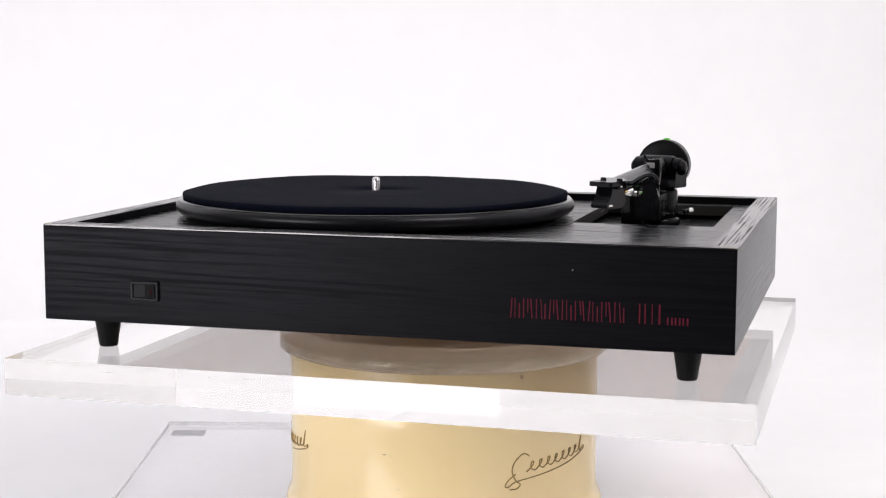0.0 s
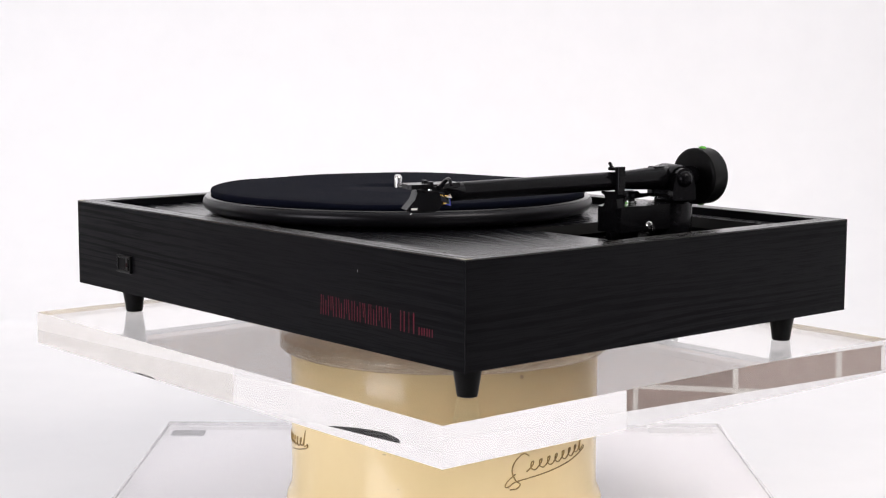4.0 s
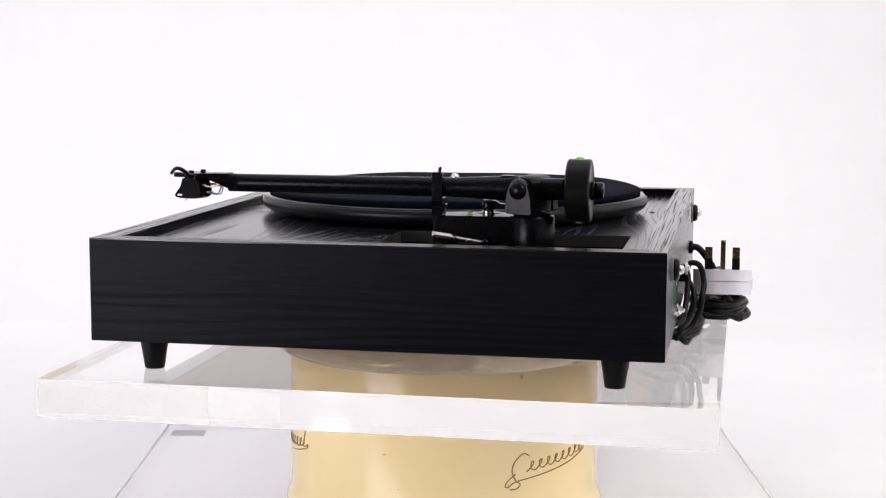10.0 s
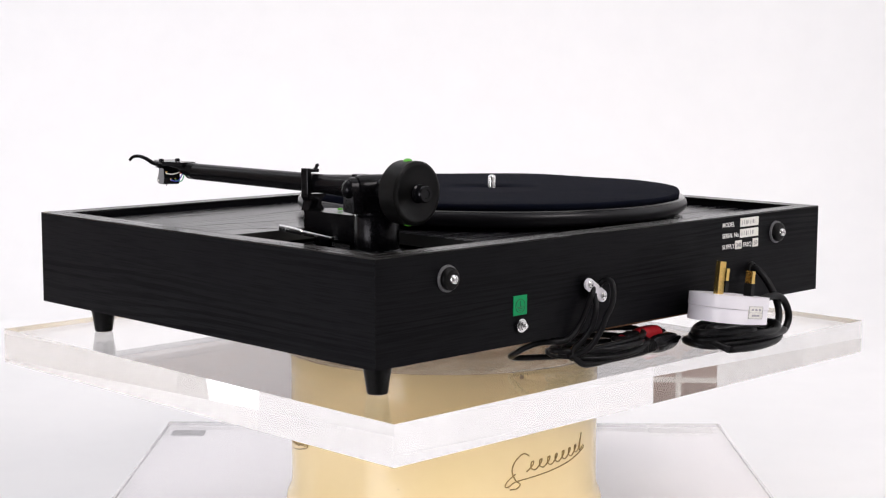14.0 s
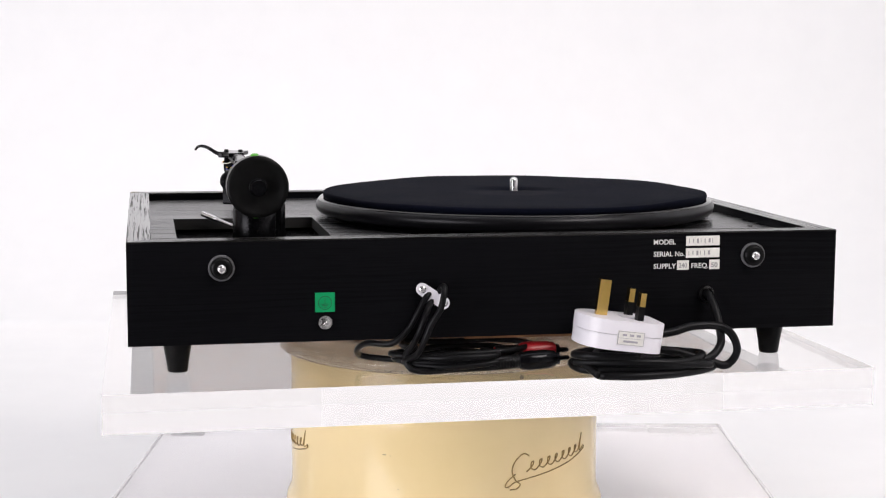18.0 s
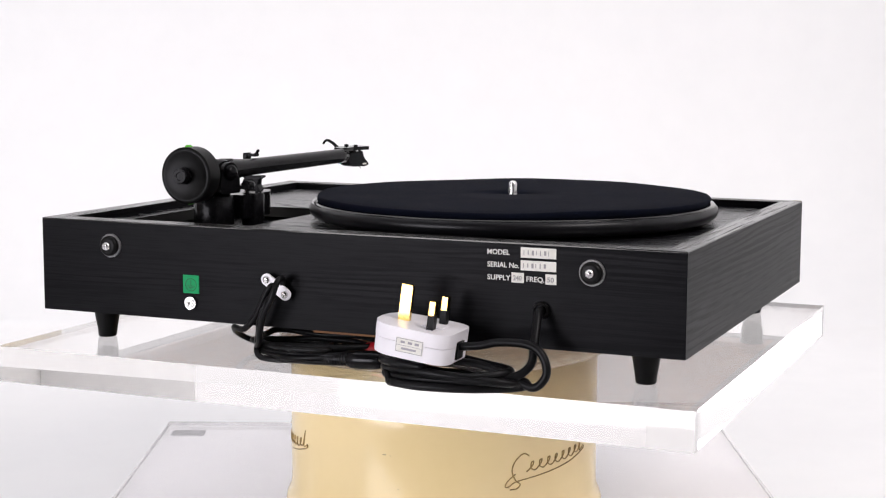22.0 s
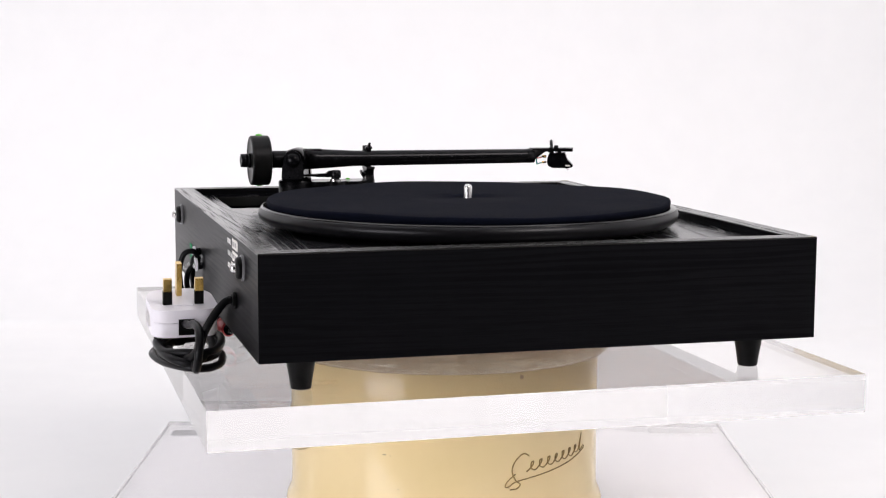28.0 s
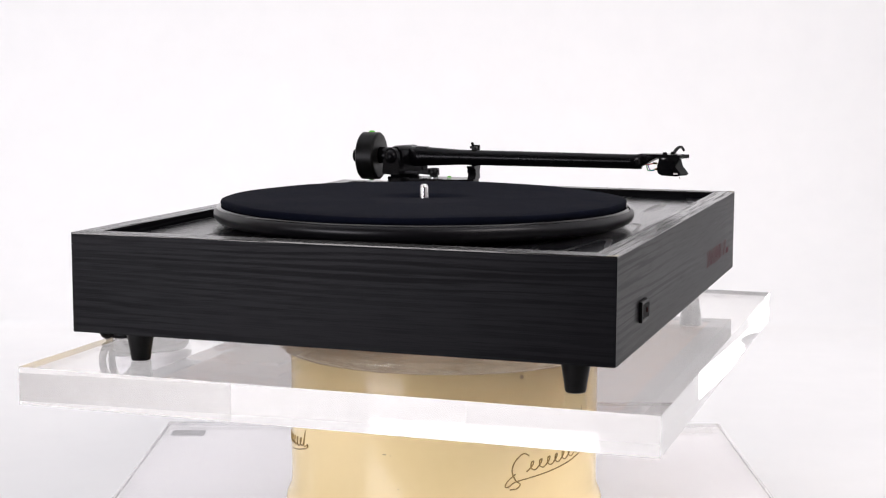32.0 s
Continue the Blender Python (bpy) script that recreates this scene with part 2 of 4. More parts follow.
ACRYLIC = clear("clear_cast_acrylic", (0.99, 0.978, 0.968))
SCRATCHED = clear("scratched_clear_acrylic", (0.90, 0.77, 0.58))
_t, _p = nodes_of(SCRATCHED)
_t.links.new(ramp_node(_t, noise_node(_t, 70.0, 5.0, (1, 1, 1), 0.6, 1.0).outputs["Fac"], [(0.35, 0.06), (0.65, 0.20)]).outputs["Color"], _p.inputs["Roughness"])
FROSTED = clear("cloudy_clear_acrylic", (0.905, 0.887, 0.895))
nodes_of(FROSTED)[1].inputs["Roughness"].default_value = 0.09
WIRES = [material("wire_" + n, c, 0.4) for n, c in (("red", (0.5, 0.02, 0.02)), ("green", (0.02, 0.35, 0.2)), ("blue", (0.03, 0.04, 0.4)), ("white", (0.8, 0.75, 0.7)))]


# ---- mesh helpers ----
def part(name, bm, mat, parent=None, label="", smooth=True):
    me = bpy.data.meshes.new(name)
    bmesh.ops.recalc_face_normals(bm, faces=bm.faces)
    bm.to_mesh(me)
    bm.free()
    me.materials.append(mat)
    if not smooth:
        me.shade_flat()
    ob = new(name, me)
    if parent:
        ob.parent = parent
    if label:
        ob["label"] = label
    return ob


def base_at(name, x=0.0, y=0.0, z=0.0):
    ob = new(name)
    ob.empty_display_size = 0.05
    ob.matrix_world = pose(x, y, z)
    return ob


def rounded(bm, width, segments=2, limit=30):
    if width > 0:
        edges = [e for e in bm.edges if len(e.link_faces) == 2 and e.calc_face_angle(0) > radians(limit)]
        bmesh.ops.bevel(bm, geom=edges, offset=width, segments=segments, affect="EDGES", profile=0.5)
    return bm


def shaded(bm, limit):
    """Smooth shading, broken at edges sharper than the limit in degrees; 0 keeps every face flat."""
    for f in bm.faces:
        f.smooth = limit > 0
    for e in bm.edges:
        e.smooth = not (limit and len(e.link_faces) == 2 and e.calc_face_angle(0) > radians(limit))
    return bm


def block(x0, x1, y0, y1, z0, z1, bevel=0.0004, segments=2):
    bm = bmesh.new()
    bmesh.ops.create_cube(bm, size=1, matrix=Matrix.LocRotScale(((x0 + x1) / 2, (y0 + y1) / 2, (z0 + z1) / 2), None, (x1 - x0, y1 - y0, z1 - z0)))
    return shaded(rounded(bm, bevel, segments), 0)


def lathe(profile, seg=48, m=None):
    """A closed body of revolution about z from (radius, z) pairs, bottom to top."""
    bm = bmesh.new()
    rings = []
    for r, z in profile:
        rings.append([bm.verts.new((r * math.cos(2 * math.pi * i / seg), r * math.sin(2 * math.pi * i / seg), z)) for i in range(seg)])
    for a, b in zip(rings, rings[1:]):
        for i in range(seg):
            bm.faces.new((a[i], a[(i + 1) % seg], b[(i + 1) % seg], b[i]))
    bm.faces.new(rings[0][::-1])
    bm.faces.new(rings[-1])
    if m is not None:
        bmesh.ops.transform(bm, matrix=m, verts=bm.verts)
    return shaded(bm, 42)


def outline(points, z0, z1, bevel=0.0, m=None, segments=2):
    """A flat outline in x, y drawn up from z0 to z1."""
    bm = bmesh.new()
    low = [bm.verts.new((x, y, z0)) for x, y in points]
    top = [bm.verts.new((x, y, z1)) for x, y in points]
    n = len(points)
    bm.faces.new(low[::-1])
    bm.faces.new(top)
    for i in range(n):
        bm.faces.new((low[i], low[(i + 1) % n], top[(i + 1) % n], top[i]))
    rounded(bm, bevel, segments)
    if m is not None:
        bmesh.ops.transform(bm, matrix=m, verts=bm.verts)
    return shaded(bm, 25)


def joined(*meshes):
    out = bmesh.new()
    for b in meshes:
        tmp = bpy.data.meshes.new("tmp")
        b.to_mesh(tmp)
        b.free()
        out.from_mesh(tmp)
        bpy.data.meshes.remove(tmp)
    return out


def smooth_path(points, steps=6, closed=False):
    pts = [Vector(p) for p in points]
    n = len(pts)
    out = []
    for i in range(n if closed else n - 1):
        p1, p2 = pts[i], pts[(i + 1) % n]
        p0 = pts[i - 1] if closed or i > 0 else p1 * 2 - p2
        p3 = pts[(i + 2) % n] if closed or i + 2 < n else p2 * 2 - p1
        for k in range(steps):
            s = k / steps
            out.append(0.5 * (2 * p1 + (p2 - p0) * s + (2 * p0 - 5 * p1 + 4 * p2 - p3) * s * s + (3 * p1 - p0 - 3 * p2 + p3) * s ** 3))
    if not closed:
        out.append(pts[-1])
    return out


def tube(points, radius, seg=10, steps=6, taper=None):
    """A round cord along a smooth path; taper gives its radius along the way."""
    path = smooth_path(points, steps) if steps else [Vector(p) for p in points]
    bm = bmesh.new()
    rings = []
    side = None
    for i, p in enumerate(path):
        way = (path[min(i + 1, len(path) - 1)] - path[max(i - 1, 0)]).normalized()
        if side is None:
            side = way.orthogonal().normalized()
        side = (side - way * side.dot(way)).normalized()
        up = way.cross(side)
        r = taper(i / (len(path) - 1)) if taper else radius
        rings.append([bm.verts.new(p + r * (math.cos(2 * math.pi * k / seg) * side + math.sin(2 * math.pi * k / seg) * up)) for k in range(seg)])
    for a, b in zip(rings, rings[1:]):
        for k in range(seg):
            bm.faces.new((a[k], a[(k + 1) % seg], b[(k + 1) % seg], b[k]))
    bm.faces.new(rings[0][::-1])
    bm.faces.new(rings[-1])
    return shaded(bm, 75)


def along_y(x, y, z):
    """Turns a body made about z so that its top looks along +y, based at the point."""
    return pose(x, y, z, -90, 0, 0)


def along_x(x, y, z):
    return pose(x, y, z, 0, 90, 0)


def lettering(text, size, m, depth=0.0001):
    cu = bpy.data.curves.new("text", "FONT")
    cu.body, cu.size, cu.extrude, cu.resolution_u = text, size, depth, 3
    cu.offset = size * 0.014
    ob = bpy.data.objects.new("text", cu)
    me = bpy.data.meshes.new_from_object(ob)
    me.transform(m)
    bpy.data.objects.remove(ob)
    bpy.data.curves.remove(cu)
    bm = bmesh.new()
    bm.from_mesh(me)
    bpy.data.meshes.remove(me)
    return bm


def fit_width(bm, x_start, width):
    """Draws lettering on the rear panel out to its true width."""
    xs = [v.co.x for v in bm.verts]
    lo, hi = min(xs), max(xs)
    for v in bm.verts:
        v.co.x = x_start - (hi - v.co.x) / (hi - lo) * width
    return bm


# ---- studio ----
FLOOR = -0.162


def sweep():
    """White paper sweep: flat in front, curved up behind."""
    prof = [(-0.35, FLOOR), (0.0, FLOOR), (0.75, FLOOR)]
    for i in range(1, 13):
        a = math.pi / 2 * i / 12
        prof.append((0.75 + 0.45 * math.sin(a), FLOOR + 0.45 * (1 - math.cos(a))))
    prof += [(1.2, 1.0), (1.2, 2.2)]
    bm = bmesh.new()
    rows = []
    for y, z in prof:
        rows.append([bm.verts.new((x, y, z)) for x in (-0.62 if y < 0.76 else -1.95, 1.74)])
    for a, b in zip(rows, rows[1:]):
        bm.faces.new((a[0], a[1], b[1], b[0]))
    ob = part("backdrop", shaded(bm, 40), SHEET)
    mod = ob.modifiers.new("thickness", "SOLIDIFY")
    mod.thickness, mod.offset = 0.003, -1.0
    return tagged(ob, "seamless white paper studio backdrop", "backdrop", kind="structure")


sweep()
BASE = -0.92
# Side leaves are added out of view so the plate edges reflect white.
for name, dims in (("table_top", (-0.45, 0.45, -0.36, 0.8)), ("table_leaf", (-1.7, -0.4502, -0.9, 0.75)), ("table_leaf", (0.4502, 1.7, -0.9, 0.75))):
    tagged(part(name, block(*dims, FLOOR - 0.04, FLOOR - 0.004, 0.002), SHEET), "plain white surface at table height, out of view", "table", kind="structure")
# Out-of-view room shell; tones chosen for the reflections in plate and veneer.
for name, dims, skin in (("floor", (-2.0, 2.0, -2.9, 2.3, BASE - 0.1, BASE), GREY), ("ceiling", (-2.0, 2.0, -2.9, 2.3, 2.6, 2.7), PALE),
                         ("wall_north", (-2.0, 2.0, 2.3, 2.4, BASE - 0.1, 2.6), PALE), ("wall_south", (-2.0, 0.75, -3.0, -2.9, BASE - 0.1, 2.6), ROOM), ("wall_southeast", (0.75, 2.0, -3.0, -2.9, BASE - 0.1, 2.6), PALE),
                         ("wall_east", (1.75, 1.85, -3.0, 2.4, BASE - 0.1, 2.6), PALE), ("wall_west", (-2.1, -2.0, -0.08, 0.62, BASE - 0.1, 2.6), TILES),
                         ("wall_northwest", (-2.1, -2.0, 0.62, 2.4, BASE - 0.1, 2.6), PALE), ("wall_southwest", (-2.1, -2.0, -3.0, -0.08, BASE - 0.1, 2.6), PALE)):
    kind_of = name.split("_")[0]
    look_of = "brown tiled studio wall with pale joints" if skin is TILES else ("plain white studio " if skin is PALE else ("plain grey studio " if skin is GREY else "plain dark studio ")) + kind_of
    tagged(part(name, block(*dims, bevel=0), skin), look_of, kind_of, kind="structure")


# ---- display stand ----
def lower_plate():
    ob = part("acrylic_base_plate", block(-0.2585, 0.2585, -0.2585, 0.2585, -0.158, -0.138, 0.0008), FROSTED)
    ob.visible_shadow = False
    tagged(ob, "thick clear acrylic base plate under a cream drum", "acrylic plate")
    # Rear right pad: the pale reflection over it is put into its colour.
    for k, (x, y) in enumerate(((-0.236, 0.232), (0.220, 0.246), (-0.236, -0.24), (0.236, -0.24))):
        pale = k == 1
        w = 0.030 if pale else 0.015
        pad = part("felt_pad", block(x - w, x + w, y - 0.010, y + 0.010, FLOOR, -0.158, 0.0005), PAD_REFLECTING if pale else PAD)
        tagged(pad, "wide felt pad under the base plate, reflection painted pale" if pale else "small grey felt pad under the clear base plate", "pad", "pads under the base plate")


def on_drum(a, z, r=0.1172):
    return (r * math.sin(radians(a)), -r * math.cos(radians(a)), z)


def drum():
    root = base_at("motor_drum", 0, 0, -0.138)
    z0 = 0.138
    body = lathe([(0.1210, -0.138), (0.1213, -0.131), (0.1200, -0.1265), (0.1180, -0.1225), (0.1172, -0.118), (0.1170, -0.110), (0.1170, -0.060),
                  (0.1170, -0.037), (0.1163, -0.0355), (0.1150, -0.035)], 96, pose(0, 0, z0))
    part("drum_body", body, CREAM, root)
    # gilt flourish, three times round the drum
    for turn in (0.0, -119.3, 120.5):
        loop = [(31.0, 1.9), (28.6, 2.3), (25.4, 1.6), (24.2, 0.5), (25.6, -0.7), (27.4, -1.3), (26.0, -1.75), (23.4, -1.7)]
        wave = []
        for k in range(7):
            a = 30.0 + 3.7 * k
            wave += [(a, 0.0), (a + 2.3, 0.55), (a + 2.9, 1.05), (a + 1.9, 0.95), (a + 2.0, 0.3)]
        wave += [(56.6, 0.3), (58.6, 1.8)]
        for stroke in (loop, wave):
            pts = [on_drum(a + turn, z0 - 0.0892 + 0.0068 * (a - 24) / 34 + 0.0060 * h, 0.1171) for a, h in stroke]
            part("gilt_flourish", tube(pts, 0.0005, 6, 6), GILT, root, "gilt flowing stroke")
        under = [(59.0, -0.0705), (57.6, -0.083), (60.4, -0.0805), (59.8, -0.0835), (50, -0.0888), (38, -0.0925), (26, -0.0955), (23.2, -0.0985), (21.6, -0.0985), (22.6, -0.0945), (25.5, -0.090)]
        part("gilt_underline", tube([on_drum(a + turn, z + z0 + 0.0014, 0.1171) for a, z in under], 0.00045, 5, 5), GILT, root, "gilt sweeping underline")
    part("rivet", lathe([(0.0016, 0), (0.0016, 0.0006), (0.0009, 0.001)], 14, Matrix.Translation((0, 0, z0)) @ pose(0, 0, 0, 0, 0, 27.6) @ pose(0, -0.1168, -0.0398, 90, 0, 0)), SCUFF, root, "small dull rivet")
    for a, z, w in ((-21.0, -0.0739, 0.0022), (-18.8, -0.0745, 0.0012), (-16, -0.098, 0.001), (23, -0.0985, 0.001)):
        part("scuff", lathe([(w, 0), (w * 0.6, 0.0002)], 9, Matrix.Translation((0, 0, z0)) @ pose(0, 0, 0, 0, 0, a) @ pose(0, -0.1169, z, 90, 0, 0) @ Matrix.Diagonal((0.8, 0.25, 1, 1))), SMEAR, root, "grey scuff mark")
    tagged(root, "cream enamelled drum with gilt flourishes carrying a clear plate", "display stand")


lower_plate()
drum()


# ---- turning plate ----
def turning_plate():
    root = base_at("acrylic_turntable")
    plate = part("plate", block(-0.2494, 0.2516, -0.2147, 0.2120, -0.025, 0.0, 0.0), ACRYLIC, root, "thick clear acrylic slab with polished edges")
    disc = part("bearing_disc", lathe([(0.1245, -0.0345), (0.1255, -0.0335), (0.1255, -0.0265), (0.1245, -0.0255)], 96), SCRATCHED, root, "scratched clear bearing disc")
    part("nick", block(-0.2365, -0.2345, -0.2149, -0.2146, -0.0186, -0.0182, 0.0001), SCUFF, plate, "tiny dark nick")
    for x, w in ((-0.1880, 0.0030), (-0.1800, 0.0010), (-0.2200, 0.0012)):
        part("nick", block(x - w, x + w, 0.21195, 0.2122, -0.0152, -0.0149, 0.0001), MILKY, plate, "tiny grey nick")
    for o in (plate, disc):
        o.visible_shadow = False
    return tagged(root, "thick clear acrylic plate on a round bearing disc", "display plate")


# ---- record player ----
BX, BY = 0.0005, -0.0027          # middle of the plinth
X0, X1 = BX - 0.235, BX + 0.235
Y0, Y1 = BY - 0.1817, BY + 0.1817
ZB, ZT, DECK = 0.0230, 0.0888, 0.0830
RIM = 0.0155


def plinth(root):
    g = 0.00004
    ix0, ix1, iy0, iy1 = X0 + RIM, X1 - RIM, Y0 + RIM, Y1 - RIM
    top = ZT - 0.0009
    fp = part("front_panel", outline([(X0 + g, Y0), (X1 - g, Y0), (ix1 - g, iy0), (ix0 + g, iy0)], ZB, top, 0.0003), ASH_X, root)
    bp = part("rear_panel", outline([(X1 - g, Y1), (X0 + g, Y1), (ix0 + g, iy1), (ix1 - g, iy1)], ZB, top, 0.0003), ASH_X, root)
    part("side_panel", outline([(X0, Y1 - g), (X0, Y0 + g), (ix0, iy0 + g), (ix0, iy1 - g)], ZB, top, 0.0003), ASH_Y, root)
    part("side_panel", outline([(X1, Y0 + g), (X1, Y1 - g), (ix1, iy1 - g), (ix1, iy0 + g)], ZB, top, 0.0003), ASH_Y, root)
    e = 0.00005
    for pts, skin in (([(X0 + g + e, Y0 + e), (X1 - g - e, Y0 + e), (ix1 - g, iy0 - e), (ix0 + g, iy0 - e)], RIM_FRONT), ([(X1 - g - e, Y1 - e), (X0 + g + e, Y1 - e), (ix0 + g, iy1 + e), (ix1 - g, iy1 + e)], RIM_REAR),
                      ([(X0 + e, Y1 - g - e), (X0 + e, Y0 + g + e), (ix0 - e, iy0 + g), (ix0 - e, iy1 - g)], RIM_SIDE), ([(X1 - e, Y0 + g + e), (X1 - e, Y1 - g - e), (ix1 + e, iy1 - g), (ix1 + e, iy0 + g)], RIM_SIDE)):
        part("rim_strip", outline(pts, top, ZT, 0.0003), skin, root, "open-pored black rim veneer")
    hx0, hx1, hy0, hy1 = 0.100, 0.203, -0.012, 0.148
    bm = bmesh.new()
    xs, ys = [ix0, hx0, hx1, ix1], [iy0, hy0, hy1, iy1]
    grid = {(i, j, k): bm.verts.new((xs[i], ys[j], z)) for i in range(4) for j in range(4) for k, z in enumerate((DECK - 0.008, DECK))}
    for i in range(3):
        for j in range(3):
            if (i, j) != (1, 1):
                bm.faces.new([grid[q] for q in ((i, j, 1), (i + 1, j, 1), (i + 1, j + 1, 1), (i, j + 1, 1))])
                bm.faces.new([grid[q] for q in ((i, j, 0), (i, j + 1, 0), (i + 1, j + 1, 0), (i + 1, j, 0))])
    for a, b in (((1, 1), (2, 1)), ((2, 1), (2, 2)), ((2, 2), (1, 2)), ((1, 2), (1, 1))):
        bm.faces.new((grid[(*a, 0)], grid[(*b, 0)], grid[(*b, 1)], grid[(*a, 1)])).material_index = 1
    part("deck", bm, ASH_DECK, root, "recessed veneered deck with an arm opening").data.materials.append(BARE)
    ab = part("arm_board", block(hx0 - 0.004, hx1 + 0.004, hy0 - 0.004, hy1 + 0.004, 0.066, 0.0725, 0.0003), SATIN, root, "sunken flat black arm board")
    for x, y in ((0.1310, 0.1250),):
        part("screw", lathe([(0.0054, 0), (0.0054, 0.0016), (0.0046, 0.0034), (0.0030, 0.0044), (0.0012, 0.0047)], 20, pose(x, y, 0.0724)), GLOSSY, ab, "small black domed screw")
    part("base_board", block(ix0 + 0.0004, ix1 - 0.0004, iy0 + 0.0004, iy1 - 0.0004, ZB + 0.0008, ZB + 0.0040, 0.0003), HARDBOARD, root, "brown hardboard bottom")
    part("base_cleat", block(-0.085, 0.020, 0.100, Y1 - 0.004, ZB - 0.0022, ZB + 0.0006, 0.0003), HARDBOARD, root, "brown hardboard strip")
    for x, y, s in ((X0, Y0, 1), (X1, Y0, -1)):
        sy = 1 if y == Y0 else -1
        pts = [(x + s * 0.0006, y + sy * 0.0006), (x + s * 0.0075, y + sy * 0.0006), (x + s * 0.0052, y + sy * 0.0019), (x + s * 0.0026, y + sy * 0.0022), (x + s * 0.0019, y + sy * 0.0048), (x + s * 0.0006, y + sy * 0.0066)]
        if s * sy < 0:
            pts.reverse()
        part("chip", outline(pts, ZT - 0.0004, ZT + 0.0003, 0.0002), CHIP, fp if y == Y0 else bp, "pale chipped corner")
    for x, y in ((-0.2035, -0.1530), (0.2035, -0.1545), (0.2045, 0.1470), (-0.2015, 0.1480)):
        prof = [(0.0054, 0.00015), (0.0063, 0.0006), (0.0067, 0.0018), (0.0075, 0.008), (0.0087, 0.015), (0.0096, 0.0205), (0.0098, ZB + 0.001)]
        part("foot", lathe(prof, 32, pose(x, y, 0)), RUBBER, root, "tapered black rubber foot")
    for dx, dy in ((-0.066, 0.152), (-0.205, 0.10), (-0.2, -0.145)):
        part("deck_screw", lathe([(0.0022, 0), (0.0022, 0.0004), (0.0012, 0.0006)], 14, pose(dx, dy, DECK)), BARE, root, "sunk black deck screw")
    part("fleck", outline([(0.1339, 0.0710), (0.1342, 0.0711), (0.1344, 0.0722), (0.1342, 0.0727), (0.1340, 0.0721)], -0.0002, 0.0002, 0, pose(0, Y0, 0, 90, 0, 0)), PEN, fp, "tiny pale fleck")
    # switch
    fr = part("switch_frame", joined(block(-0.1690, -0.1484, Y0 - 0.0022, Y0 + 0.001, 0.0502, 0.0523, 0.0005), block(-0.1690, -0.1484, Y0 - 0.0022, Y0 + 0.001, 0.0389, 0.0410, 0.0005),
                                     block(-0.1690, -0.1668, Y0 - 0.0022, Y0 + 0.001, 0.0395, 0.0517, 0.0005), block(-0.1506, -0.1484, Y0 - 0.0022, Y0 + 0.001, 0.0395, 0.0517, 0.0005)), RUBBER, root, "black rocker switch bezel")
    rock = outline([(-0.1667, -0.0014), (-0.1588, -0.0004), (-0.1507, -0.0030), (-0.1507, 0.001), (-0.1667, 0.001)], 0.0411, 0.0501, 0.0003, pose(0, Y0, 0))
    part("rocker", rock, RUBBER, fr, "black rocker")
    part("rocker_mark", block(-0.1543, -0.1527, Y0 - 0.0026, Y0 - 0.0018, 0.0440, 0.0470, 0.0002), DULL_RED, fr, "small red mark")
    # red printed emblem on the front, as plain strokes
    def stroke(x0, z0, x1, z1, w, label):
        pts = [(x0, z0), (x0 + w, z0), (x1 + w, z1), (x1, z1)]
        part("emblem_stroke", outline(pts, -0.0004, 0.00006, 0, pose(0, Y0, 0, 90, 0, 0)), RED_INK, fp, label, False)
    lo, hi = 0.0398, 0.0524
    for i in range(9):
        x = 0.0942 + 0.0083 * i
        lean = (0.0008, 0.0, -0.0008)[i % 3]
        stroke(x + 0.0003, lo, x + 0.0003 + max(lean, 0), hi, 0.0007, "dull red printed bar")
        stroke(x + 0.0031 + max(-lean, 0), lo + 0.0036 * (i % 2), x + 0.0031, hi, 0.0006, "dull red printed bar")
        stroke(x + 0.0058, lo, x + 0.0058 - 0.0010 * (i % 2), hi - 0.003 * ((i + 1) % 2), 0.0008, "dull red printed bar")
    for x, w, lean in ((0.1762, 0.0009, 0), (0.1796, 0.0009, 0), (0.1842, 0.0006, 0), (0.1884, 0.0012, 0)):
        stroke(x, lo, x + lean, hi, w, "dull red printed bar")
    for x in (0.1936, 0.1984, 0.2032):
        stroke(x, lo, x, lo + 0.0048, 0.0010, "small dull red printed bar")
        stroke(x + 0.0026, lo, x + 0.0026, lo + 0.0048, 0.0010, "small dull red printed bar")
    return fp, bp


